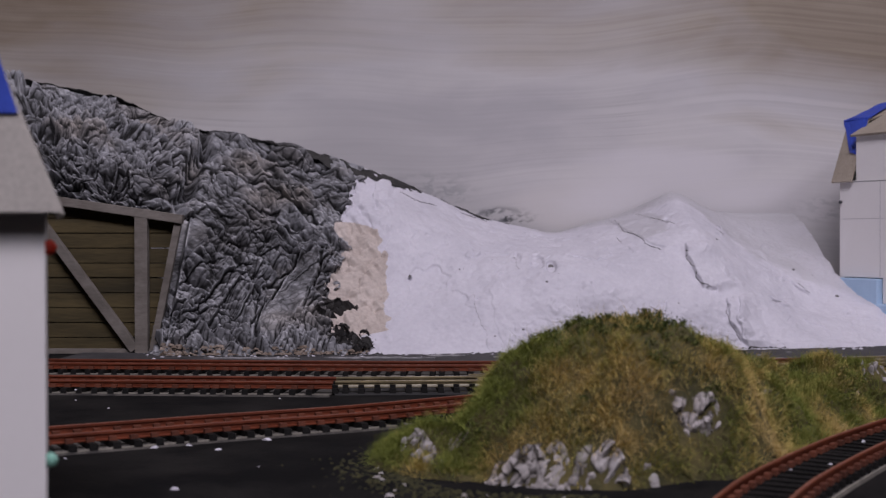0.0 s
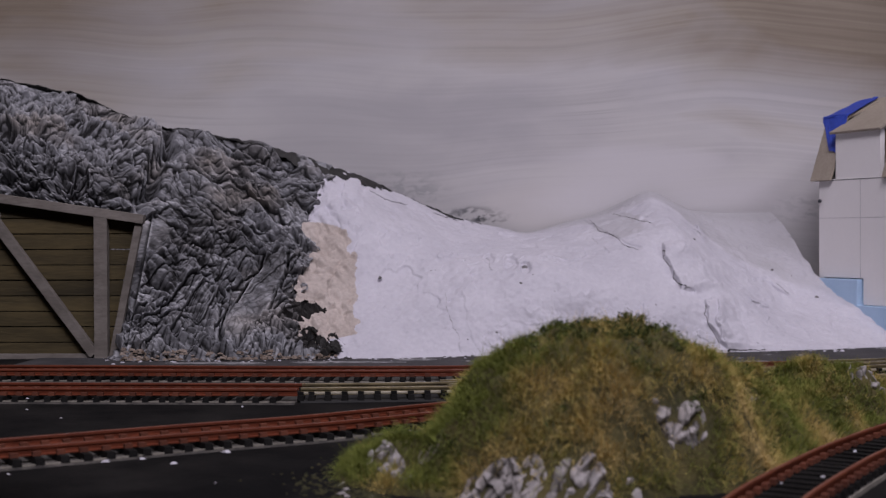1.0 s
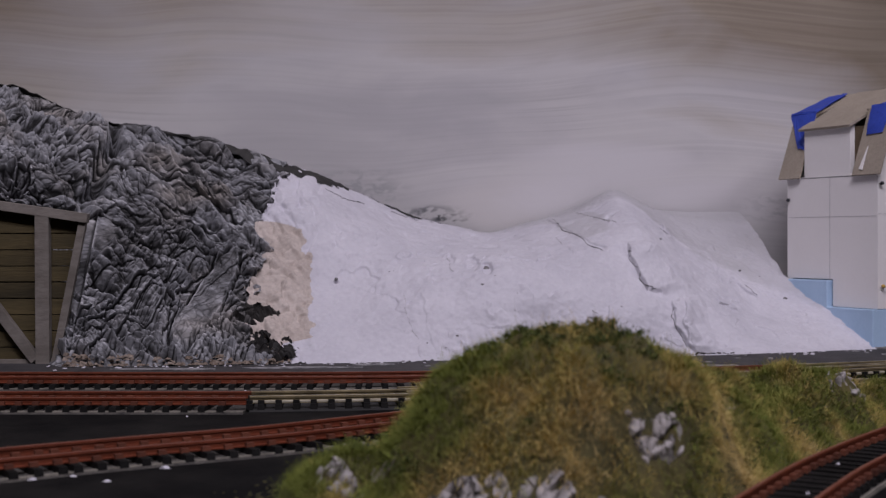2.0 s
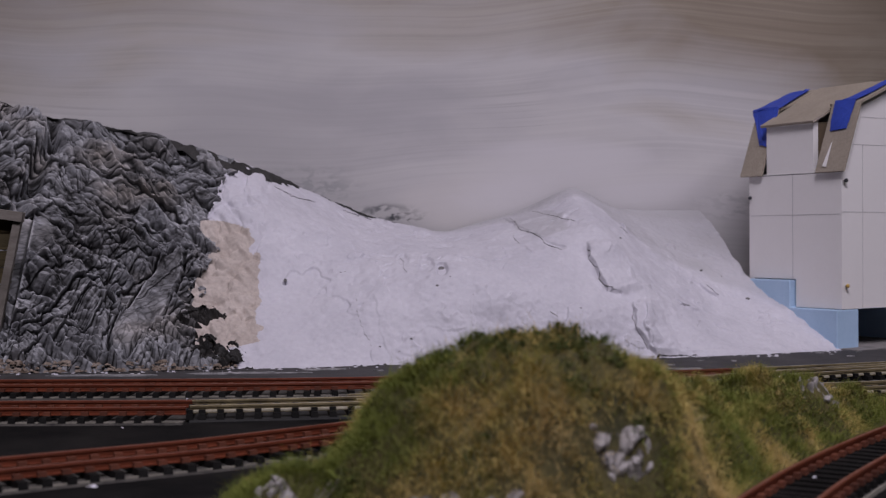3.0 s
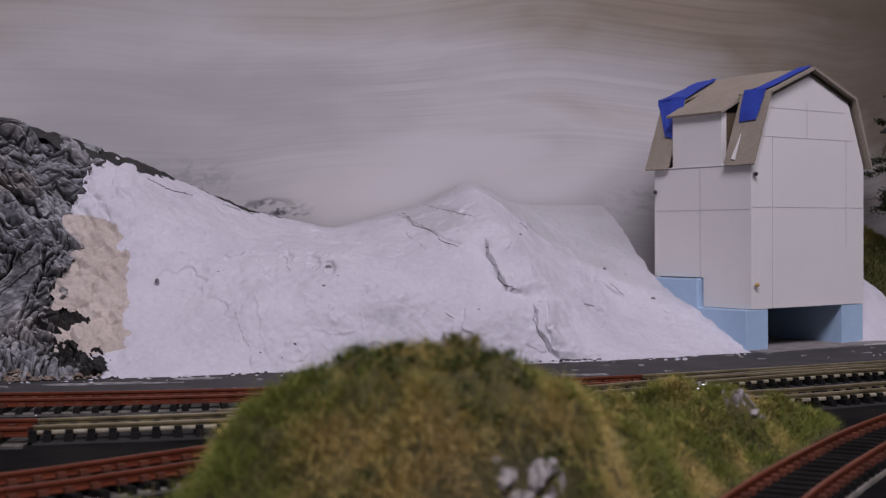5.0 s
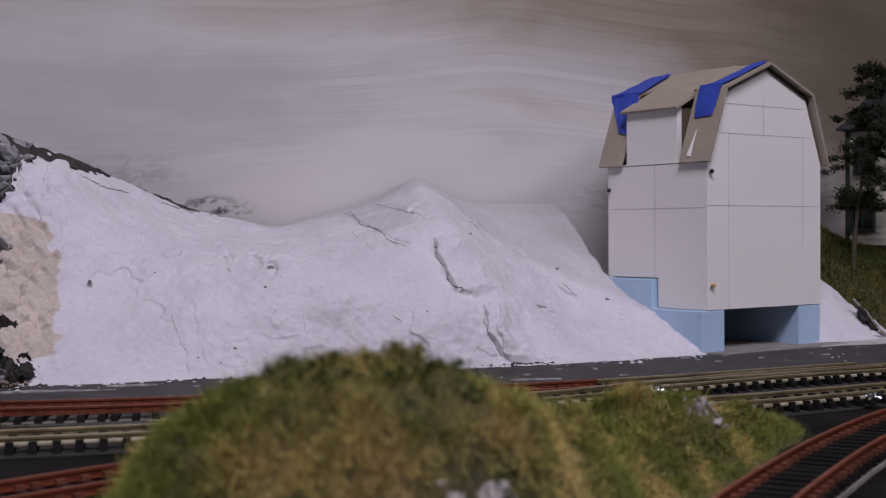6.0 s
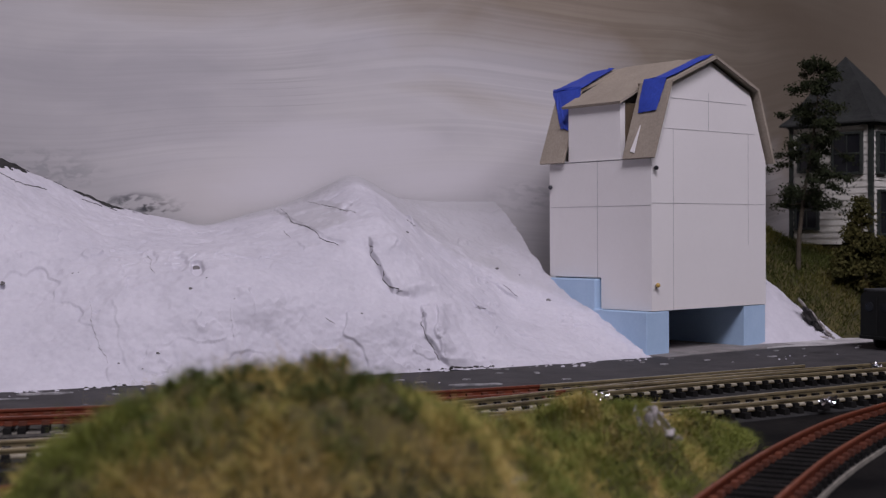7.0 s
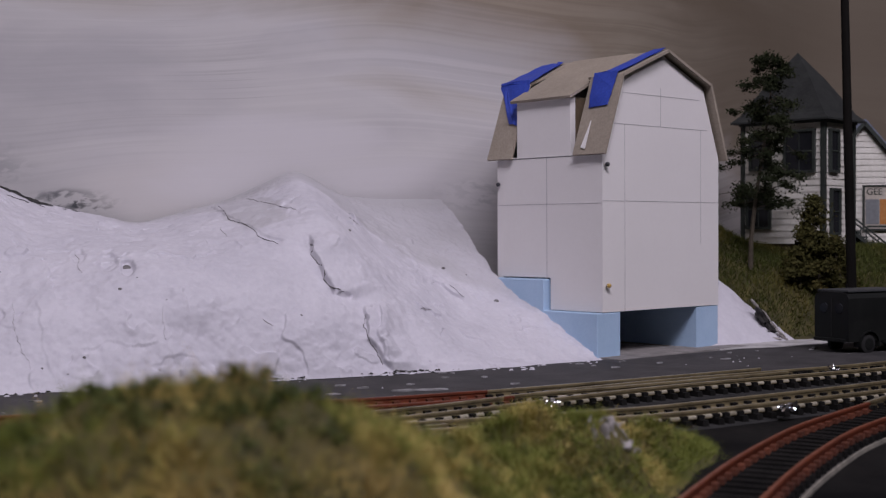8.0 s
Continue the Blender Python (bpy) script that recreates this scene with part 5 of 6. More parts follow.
crumbs("plaster_crumbs", 150, foot_place, 0.0010, WHITE_PLASTER, "crumbs of white plaster along the foot of the hill", 4)
crumbs("brown_crumbs", 360, lambda r: (lambda x, h: (x, float(along(x, FOOT_Y)) - abs(r.normal(0, 0.003)) + 0.0035 + h, 0.0010 + 0.9 * h))(r.uniform(-0.405, -0.30), 0.005 * r.rand() ** 2), 0.0016, material("brown_rubble", (0.12, 0.085, 0.06), (0.30, 0.25, 0.21), 300, 0.9, 0.5, 900), "brown and pale rubble along the foot of the rock", 5)
crumbs("dark_crumbs", 70, lambda r: (lambda x: (x, float(along(x, FOOT_Y)) - abs(r.normal(0, 0.003)) + 0.001, 0.0008))(r.choice([-0.15, -0.095, -0.1, -0.23]) + r.normal(0, 0.012)), 0.0008, BLACK_PAINT, "dark crumbs caught along the foot of the hill", 6)
crumbs("table_crumbs", 55, lambda r: (r.uniform(-0.42, -0.22), r.uniform(-0.45, -0.10), 0.0), 0.0010, WHITE_PLASTER, "pale specks scattered on the dark table", 8)
TURF_CRUMB = material("turf_crumb", (0.018, 0.020, 0.008), (0.06, 0.055, 0.02), 300, 0.95, 0.5, 900)
crumbs("mound_crumbs", 26, lambda r: (lambda a, d: (-0.222 + (0.040 + d) * math.cos(a), -0.385 + (0.036 + d) * math.sin(a), 0.0))(r.uniform(2.6, 4.9), abs(r.normal(0, 0.007))), 0.0009, ROCK_WHITE, "pale chips scattered at the foot of the mound", 15)
crumbs("turf_crumbs", 1000, lambda r: (lambda a, d: (-0.222 + (0.038 + d) * math.cos(a), -0.385 + (0.034 + d) * math.sin(a), 0.0))(r.uniform(2.5, 5.0), abs(r.normal(0, 0.009))), 0.0006, TURF_CRUMB, "loose dark turf scattered at the foot of the mound", 16)
crumbs("road_crumbs", 16, lambda r: (lambda x: (x, -0.062 + 0.42 * (x + 0.02) + r.normal(0, 0.010), 0.0007))(r.uniform(-0.12, 0.14)), 0.0005, WHITE_PLASTER, "pale plaster specks along the roadway", 18)
crumbs("track_crumbs", 30, lambda r: (lambda q: (q[0] + r.normal(0, 0.006), q[1] + r.normal(0, 0.006), 0.0022))(spline(TRACK_F if r.rand() < 0.3 else TRACK_C if r.rand() < 0.5 else TRACK_B, 0.01)[r.randint(5, 30)]), 0.0008, WHITE_PLASTER, "pale specks lying between the rails", 12)


def streaks():
    """Smears of plaster on the strip at the hill's foot."""
    rng = np.random.RandomState(31)
    bm = bmesh.new()
    spots = [(-0.352, 0.055, 0.016), (-0.30, 0.06, 0.019), (-0.335, 0.03, 0.046), (-0.315, 0.03, 0.044), (-0.26, 0.02, 0.012), (-0.105, 0.022, 0.058)]
    spots += [(rng.uniform(-0.3, 0.12), rng.uniform(0.002, 0.007), rng.uniform(0.008, 0.062)) for _ in range(30)]
    for x0, ln, off in spots:
        n = 14
        ring = []
        for i in range(n):
            a = 6.283 * i / n
            x = x0 + math.cos(a) * ln / 2 * rng.uniform(0.55, 1.15)
            ring.append(bm.verts.new((x, float(along(min(x0, 0.0), FOOT_Y)) - off + 0.3 * max(0, x) + math.sin(a) * min(0.0024, ln * 0.22) * rng.uniform(0.2, 1.5), 0.0012)))
        f = bm.faces.new(ring)
    r = bmesh.ops.extrude_face_region(bm, geom=bm.faces[:])
    bmesh.ops.translate(bm, vec=(0, 0, -0.0012), verts=[v for v in r["geom"] if isinstance(v, bmesh.types.BMVert)])
    bmesh.ops.recalc_face_normals(bm, faces=bm.faces)
    ob = new("plaster_smears", bm_mesh("plaster_smears", bm, material("smeared_plaster", (0.40, 0.39, 0.40), (0.12, 0.12, 0.12), 200, 0.8, 0.4, 900)))
    return tagged(ob, "dried smears of plaster on the dark strip", "plaster smears", kind="stuff")


streaks()
ROAD = sweep("road_strip", spline([(-0.45, -0.108), (-0.30, -0.112), (-0.20, -0.103), (-0.10, -0.088), (-0.02, -0.062), (0.06, -0.035), (0.16, 0.012), (0.32, 0.10)], 0.006), 0, [(-0.030, 0), (0.046, 0), (0.046, 0.0007), (-0.030, 0.0007)], ROAD_PAINT)
tagged(new("road_strip", ROAD), "grey roadway strip along the foot of the hill", "road", kind="structure")


def solder(x, y, z, seed, size=1.0):
    rng = np.random.RandomState(seed)
    t = thing("rail_joiner", pose(x, y, z, 0, 0, 22), "shiny bare-metal rail joiner with crumpled wire", "rail joiner", "rail joiners")
    bm = bmesh.new()
    bmesh.ops.create_icosphere(bm, subdivisions=3, radius=0.0016 * size)
    for v in bm.verts:
        n = noise.noise(v.co * 1100 + Vector((seed * 5, 0, 0)))
        v.co *= 1 + 1.1 * n + 0.5 * noise.noise(v.co * 2600)
        v.co.x *= 1.7
    part("joiner", bm, SHINY, t)
    for k in range(5):
        a, ln = rng.uniform(0, 6.28), rng.uniform(0.002, 0.0045) * size
        part("wire", beam_bm((0, 0, 0), (ln * math.cos(a), ln * math.sin(a) * 0.6, rng.uniform(-0.0012, 0.0022)), 0.0004, 0.0004), SHINY, t)
    return t


solder(-0.0811, -0.1640, 0.0042, 1)
solder(-0.0146, -0.1900, 0.0042, 2)
solder(0.0539, -0.1020, 0.0042, 3)
for x, y, a in ((0.035, -0.100, 12), (-0.205, -0.226, 8), (-0.055, -0.118, 20)):
    sm = thing("switch_machine", pose(x, y, 0.0, 0, 0, a), "black plastic switch machine beside the rails", "switch machine", "switch machines")
    part("case", box_bm(-0.014, 0.014, -0.0035, 0.0035, 0.0, 0.0034, 0.0006), TIE_BLACK, sm)
    part("cover", box_bm(-0.011, 0.011, -0.0026, 0.0026, 0.0034, 0.0042, 0.0003), TIE_BLACK, sm)


# ---- beyond the mock-up: plaster slope, grass bank, houses, trees, van ----
def build_slope():
    nu, nv = 90, 60
    u, v = np.meshgrid(np.linspace(0, 1, nu), np.linspace(0, 1, nv), indexing="ij")
    foot = np.stack([0.062 + 0.070 * u, 0.034 + 0.025 * u, 0 * u], -1)
    top = np.stack([0.070 + 0.062 * u, 0.100 - 0.040 * u, 0.060 * (1 - u) ** 1.1], -1)
    p = foot + (top - foot) * v[..., None]
    p[..., 2] += 0.004 * np.sin(v * 3.14) * (1 - u) + 0.0012 * fbm(p, 90, 3, 4) * smooth(0, 0.1, v)
    ob = sheet("plaster_slope", p.reshape(-1, 3), grid_faces(nu, nv), WHITE_PLASTER)
    tagged(ob, "white plaster slope beside the mock-up building", "hill", kind="structure")


def bank_z(x, y):
    x, y = np.asarray(x, float), np.asarray(y, float)
    y0 = 0.060 + 0.06 * (x - 0.13) + 0.25 * np.maximum(0, 0.125 - x)
    s = np.maximum(0, y - y0)
    z = 0.050 * (1 - np.exp(-s / 0.030)) + 0.034 * smooth(0.165, 0.10, x) * smooth(0.09, 0.19, y)
    p = np.stack([x, y, 0 * x], -1)
    return z + 0.002 * fbm(p, 60, 3, 2) * smooth(0, 0.02, s) - 0.0004


def build_bank():
    nu, nv = 120, 90
    u, v = np.meshgrid(np.linspace(0.06, 0.36, nu), np.linspace(0.045, 0.275, nv), indexing="ij")
    pts = np.stack([u, v, bank_z(u, v)], -1).reshape(-1, 3)
    ob = sheet("grass_bank", pts, grid_faces(nu, nv), EARTH)
    tagged(ob, "steep dark grassy bank below the houses", "bank", kind="structure")
    g = blades("bank_grass", 45000, 0.08, 0.26, 0.06, 0.22, bank_z, lambda x, y, z, n, r: (z > 0.002) & (y < 0.09 + 0.9 * x), 0.0036, 0.00026, lambda x, y, z, r: -0.28 + 0.25 * vnoise(np.stack([x, y, z], -1), 60, 5), foliage("bank_green", (0.065, 0.078, 0.018), (0.15, 0.130, 0.034), (0.24, 0.165, 0.055)), 0.9, 23)
    tagged(g, "olive and dark green grass on the bank", "grass", kind="stuff")
    # broken rim between plaster and grass; black lumps stand in for the shaded hollow
    for k, (x, y, z, sx, sz) in enumerate(((0.1105, 0.0600, 0.0130, 0.0060, 0.0026), (0.1150, 0.0600, 0.0078, 0.0042, 0.0026))):
        r = lump(x, y, z, sx, 0.0030, sz, 0, 30 + k, BLACK_PAINT, "rubble", "black lump for the shade in a hollow under the plaster rim")
        r.matrix_basis = pose(x, y, z, 0, 50, -10)
    for k, (x, y, z, a) in enumerate(((0.1065, 0.0595, 0.0200, 48), (0.1120, 0.0580, 0.0140, 52), (0.1165, 0.0578, 0.0085, 46), (0.1205, 0.0570, 0.0030, 30), (0.1160, 0.0565, 0.0022, 6), (0.1190, 0.0565, 0.0050, 40))):
        r = lump(x, y, z, 0.0034, 0.0010, 0.0007, 0, 50 + k, ROCK_WHITE, "plaster_flake", "pale torn flake of plaster at the rim")
        r.matrix_basis = pose(x, y, z, 0, a, -10)
    bm = bmesh.new()
    ring = [bm.verts.new((x, y, 0.0009)) for x, y in ((0.060, 0.022), (0.10, 0.026), (0.14, 0.040), (0.20, 0.062), (0.30, 0.100), (0.30, 0.125), (0.20, 0.090), (0.14, 0.070), (0.10, 0.058), (0.060, 0.045))]
    f = bm.faces.new(ring)
    r = bmesh.ops.extrude_face_region(bm, geom=[f])
    bmesh.ops.translate(bm, vec=(0, 0, -0.0009), verts=[v for v in r["geom"] if isinstance(v, bmesh.types.BMVert)])
    bmesh.ops.recalc_face_normals(bm, faces=bm.faces)
    tagged(new("pavement", bm_mesh("pavement", bm, material("dusty_pavement", (0.60, 0.585, 0.58), (0.36, 0.35, 0.345), 70, 0.85, 0.3, 800))), "pale dusty pavement at the foot of the bank", "pavement", kind="structure")


build_slope()
build_bank()
fl = new("pavement", bm_mesh("pavement", box_bm(-0.002, 0.095, -0.012, 0.062, 0.0, 0.0010), material("pale_floor", (0.30, 0.28, 0.27), (0.18, 0.17, 0.165), 90, 0.85, 0.3, 800)))
fl.matrix_basis = BM
tagged(fl, "pale dusty floor under the mock-up building", "pavement", kind="structure")


def clap_wall(parent, x0, x1, z0, z1, m, step=0.0037, top=None):
    """Clapboards, each lapped over the one below. top(z): the half width to clip to about the middle."""
    k = 0
    z = z0
    while z < z1 - 0.0005:
        h = min(step, z1 - z)
        a, b = x0, x1
        if top:
            a, b = top(z + h * 0.5)
        if b - a > 0.001:
            bm = bmesh.new()
            vs = [bm.verts.new(c) for c in ((a, -0.0006, z), (b, -0.0006, z), (b, 0.001, z), (a, 0.001, z), (a, -0.0001, z + h), (b, -0.0001, z + h), (b, 0.001, z + h), (a, 0.001, z + h))]
            for f in ((0, 1, 5, 4), (1, 2, 6, 5), (2, 3, 7, 6), (3, 0, 4, 7), (4, 5, 6, 7), (3, 2, 1, 0)):
                bm.faces.new([vs[i] for i in f])
            part("clapboard", bm, CLAPBOARD, parent, m=m)
        z += h
        k += 1


def window(parent, x0, x1, z0, z1, m, bars=True):
    w = part("window", box_bm(x0, x1, -0.0014, 0.0006, z0, z1), GLASS_DARK, parent, "dark glazed sash window", m)
    t = 0.0014
    for a, b, c, d in ((x0 - t, x0, z0 - t, z1 + t), (x1, x1 + t, z0 - t, z1 + t), (x0, x1, z1, z1 + t), (x0, x1, z0 - t, z0)):
        part("casing", box_bm(a, b, -0.0024, 0.0004, c, d, 0.0001), DARK_TRIM, w)
    zm = (z0 + z1) / 2
    part("sash_bar", box_bm(x0, x1, -0.0019, 0.0002, zm - 0.0004, zm + 0.0004), DARK_TRIM, w)
    if bars:
        xm = (x0 + x1) / 2
        part("sash_bar", box_bm(xm - 0.0003, xm + 0.0003, -0.0018, 0.0002, z0, z1), DARK_TRIM, w)


def build_house():
    """A tower house on the bank: its front runs from the far corner to the near one."""
    m = pose(0.149, 0.1536, 0, 0, 0, -57.9)
    h = thing("tower_house", m, "white clapboard tower house with a dark pyramid roof", "house")
    fw, sd, z0, z1 = 0.0508, 0.0360, 0.0497, 0.1185
    part("core", box_bm(0.0012, fw - 0.0012, 0.0012, sd - 0.0012, 0.030, z1), CLAPBOARD, h)
    part("foundation", box_bm(0.0005, fw - 0.0005, 0.0005, sd - 0.0005, 0.020, z0), material("brown_foundation", (0.05, 0.035, 0.024), (0.09, 0.065, 0.045), 160, 0.9, 0.5, 900), h)
    clap_wall(h, 0.0, fw, z0, z1, pose(0, 0, 0))
    clap_wall(h, 0.0, sd, z0, z1, pose(fw, 0, 0, 0, 0, 90))
    for x, y in ((0, 0), (fw, 0), (fw, sd), (0, sd)):
        part("corner_board", box_bm(x - 0.0013, x + 0.0013, y - 0.0013, y + 0.0013, z0, z1 + 0.0002), DARK_TRIM, h)
    part("frieze", box_bm(-0.0020, fw + 0.0020, -0.0020, sd + 0.0020, z1, z1 + 0.0018), DARK_TRIM, h)
    window(h, 0.0040, 0.0172, 0.0595, 0.0805, pose(0, 0, 0))
    window(h, 0.0060, 0.0172, 0.0935, 0.1125, pose(0, 0, 0))
    window(h, 0.0282, 0.0450, 0.0915, 0.1135, pose(0, 0, 0))
    window(h, 0.0060, 0.0145, 0.0915, 0.1135, pose(fw, 0, 0, 0, 0, 90), False)
    window(h, 0.0075, 0.0160, 0.0560, 0.0800, pose(fw, 0, 0, 0, 0, 90), False)
    # flared pyramid roof
    o, cx, cy = 0.0055, fw / 2, sd / 2
    bm = bmesh.new()
    rings = []
    for s, z in ((1.0, z1 + 0.0012), (1.0, z1 + 0.0022), (0.86, z1 + 0.0060), (0.42, z1 + 0.0265), (0.0, 0.1615)):
        hx, hy = (cx + o) * s, (cy + o) * s
        if s == 0:
            rings.append([bm.verts.new((cx, cy, z))])
        else:
            rings.append([bm.verts.new((cx + a * hx, cy + b * hy, z)) for a, b in ((-1, -1), (1, -1), (1, 1), (-1, 1))])
    for a, b in zip(rings, rings[1:]):
        for i in range(4):
            bm.faces.new((a[i], a[(i + 1) % 4], b[(i + 1) % 4], b[i]) if len(b) == 4 else (a[i], a[(i + 1) % 4], b[0]))
    bm.faces.new(rings[0][::-1])
    bmesh.ops.recalc_face_normals(bm, faces=bm.faces)
    part("roof", bm, SHINGLE, h, "dark weathered shingle roof")


def build_gable_house():
    m = pose(0.2396, 0.1717, 0, 0, 0, -14)
    h = thing("gable_house", m, "white clapboard house with a blue-grey gable roof and a shop sign", "house")
    half, z0, peak, eave = 0.033, 0.046, 0.1240, 0.0860
    def clip(z):
        w = half if z < eave else half * (peak - z) / (peak - eave)
        return -w, w
    part("core", prism_bm([(-half + 0.001, 0.03), (half - 0.001, 0.03), (half - 0.001, eave), (0, peak - 0.001), (-half + 0.001, eave)], 0.045), CLAPBOARD, h, m=pose(0, 0.0011, 0))
    clap_wall(h, -half, half, z0, peak - 0.001, pose(0, 0, 0), top=clip)
    for s in (-1, 1):
        part("roof", plate_bm((0, -0.003, peak + 0.0012), (s * (half + 0.004), -0.003, eave - 0.0032), (s * (half + 0.004), 0.05, eave - 0.0032), (0, 0.05, peak + 0.0012), 0.0014 * s), BLUE_ROOF, h, "blue-grey roof slope")
        part("rake_board", beam_bm((0, -0.0034, peak - 0.0002), (s * (half + 0.004), -0.0034, eave - 0.0046), 0.0012, 0.0022), DARK_TRIM, h)
    # sign board with lettering and two posters
    sign = part("sign", box_bm(0.0005, 0.0300, -0.0018, -0.0004, 0.0580, 0.0845), material("sign_cream", (0.50, 0.46, 0.40), (0.42, 0.38, 0.33), 60, 0.7, 0.1, 500), h, "cream sign board with dark lettering and posters")
    for a, b, c, d in ((0.0, 0.0305, 0.0843, 0.0853), (0.0, 0.0305, 0.0572, 0.0582), (-0.0003, 0.0006, 0.0572, 0.0853)):
        part("sign_frame", box_bm(a, b, -0.0024, -0.0004, c, d), DARK_TRIM, sign)
    cu = bpy.data.curves.new("lettering", "FONT")
    cu.body, cu.size, cu.extrude = "GEE", 0.0058, 0.00005
    tx = new("lettering", cu)
    cu.materials.append(DARK_TRIM)
    tx.parent = sign
    tx.matrix_basis = pose(0.0016, -0.00195, 0.0793, 90, 0, 0)
    part("poster", box_bm(0.0012, 0.0095, -0.0021, -0.0017, 0.0610, 0.0765), material("grey_poster", (0.16, 0.17, 0.18), (0.22, 0.23, 0.24), 80, 0.6, 0.1, 500), sign, "grey poster")
    part("poster", box_bm(0.0100, 0.0200, -0.0021, -0.0017, 0.0610, 0.0765), material("orange_poster", (0.45, 0.17, 0.04), (0.50, 0.26, 0.09), 120, 0.6, 0.1, 500), sign, "orange poster")
    part("lettering_bar", box_bm(0.0020, 0.0200, -0.0020, -0.0017, 0.0590, 0.0602), DARK_TRIM, sign)
    # outside stair with hand rails
    st = thing("outside_stair", m, "dark wooden outside stair with hand rails", "stair")
    for k in range(7):
        part("step", box_bm(-0.010 + 0.0042 * k, -0.0055 + 0.0042 * k, -0.014, -0.004, 0.0560 - 0.0034 * k, 0.0568 - 0.0034 * k), DARK_TRIM, st)
    for y in (-0.014, -0.004):
        part("stringer", beam_bm((-0.010, y, 0.056), (0.020, y, 0.0318), 0.0008, 0.0022), DARK_TRIM, st)
        part("hand_rail", beam_bm((-0.010, y, 0.0650), (0.020, y, 0.0408), 0.0008, 0.0010), DARK_TRIM, st)
        for k in range(5):
            x = -0.010 + 0.0075 * k
            part("baluster", box_bm(x - 0.0003, x + 0.0003, y - 0.0003, y + 0.0003, 0.056 - 0.81 * (x + 0.010), 0.0650 - 0.81 * (x + 0.010)), DARK_TRIM, st)
    for z in (0.0600, 0.0655):
        part("porch_rail", box_bm(-0.034, -0.010, -0.0144, -0.0136, z, z + 0.0009), DARK_TRIM, st)
    part("porch", box_bm(-0.034, -0.0055, -0.0144, -0.0034, 0.0550, 0.0568), DARK_TRIM, st)
    for x in (-0.033, -0.022, -0.011):
        part("porch_post", box_bm(x - 0.0006, x + 0.0006, -0.0145, -0.0133, 0.036, 0.0660), DARK_TRIM, st)


build_house()
build_gable_house()


def tree(name, x, y, z, height, seed, mat, label, radius, first, droop, leaf, count, trunk_r, limbs=30, tilt=0.0):
    rng = np.random.RandomState(seed)
    t = thing(name, pose(x, y, z, 0, tilt, 0), label, "tree")
    bm = bmesh.new()
    def limb(p, q, r0, r1, n=6):
        p, q = Vector(p), Vector(q)
        m = (q - p).to_track_quat("Z", "Y").to_matrix()
        a = [bm.verts.new(p + m @ Vector((r0 * math.cos(6.283 * i / n), r0 * math.sin(6.283 * i / n), 0))) for i in range(n)]
        b = [bm.verts.new(q + m @ Vector((r1 * math.cos(6.283 * i / n), r1 * math.sin(6.283 * i / n), 0))) for i in range(n)]
        for i in range(n):
            bm.faces.new((a[i], a[(i + 1) % n], b[(i + 1) % n], b[i]))
    prev, k = Vector((0, 0, -0.004)), 9
    for i in range(k):
        s = (i + 1) / k
        nxt = Vector((0.0016 * math.sin(s * 4 + seed), 0.0014 * math.sin(s * 5 + 1 + seed), height * s))
        limb(prev, nxt, trunk_r * (1 - 0.85 * i / k), trunk_r * (1 - 0.85 * s), 8)
        prev = nxt
    tips = []
    for i in range(limbs):
        s = first + (1 - first) * (i + rng.rand()) / limbs
        a = rng.uniform(0, 6.283)
        ln = radius * (1 - 0.78 * ((s - first) / (1 - first)) ** 1.9) * rng.uniform(0.30, 1.15)
        p = Vector((0.0016 * math.sin(s * 4 + seed), 0.0014 * math.sin(s * 5 + 1 + seed), height * s))
        q = p + Vector((ln * math.cos(a), ln * math.sin(a), ln * rng.uniform(-droop, 0.35)))
        limb(p, q, 0.00035, 0.00012, 4)
        for j in range(4):
            f = rng.uniform(0.3, 1.05)
            tips.append(p + (q - p) * f)
    part("trunk", bm, BARK, t)
    pts, faces = [], []
    per = count // len(tips)
    for c in tips:
        size = rng.uniform(0.0012, 0.0030)
        for _ in range(per):
            o = c + Vector(rng.normal(0, 1, 3) * size * np.array((1, 1, 0.55)))
            d1, d2 = Vector(rng.normal(0, 1, 3)).normalized() * leaf, Vector(rng.normal(0, 1, 3)).normalized() * leaf * 0.6
            b = len(pts)
            pts += [o - d1, o + d2, o + d1, o - d2]
            faces.append((b, b + 1, b + 2, b + 3))
    me = mesh_of("crown", pts, faces, [mat])
    att = me.attributes.new("drift", "FLOAT", "POINT")
    att.data.foreach_set("value", np.full(len(pts), -0.25, np.float32))
    part("crown", me, None, t)
    return t


tree("conifer_tree", 0.1246, 0.0980, 0.0400, 0.1140, 5, NEEDLES, "spindly dark conifer with ragged branches in front of the house", 0.0300, 0.26, 0.75, 0.0009, 15000, 0.0014, 54, 6.0)
tree("conifer_tree", 0.1550, 0.0820, 0.0255, 0.0500, 8, AUTUMN, "small brown-green bushy tree on the bank", 0.0115, 0.14, 0.35, 0.0009, 6500, 0.0010, 34)
tree("conifer_tree", 0.1480, 0.0850, 0.0260, 0.0330, 11, AUTUMN, "low olive bush on the bank", 0.0120, 0.05, 0.2, 0.0012, 4000, 0.0010)
tree("conifer_tree", 0.1640, 0.0760, 0.0200, 0.0330, 14, AUTUMN, "low dark bush beside the pole", 0.0110, 0.05, 0.2, 0.0012, 3600, 0.0010)

pole = thing("utility_pole", pose(0.1560, 0.0486, 0, 0, -1.6, 0), "tall creosoted black utility pole at the roadside", "utility pole")
part("shaft", lathe_bm([(0.0026, -0.002), (0.0024, 0.06), (0.0019, 0.22), (0.0016, 0.224)], 12), POLE_WOOD, pole)
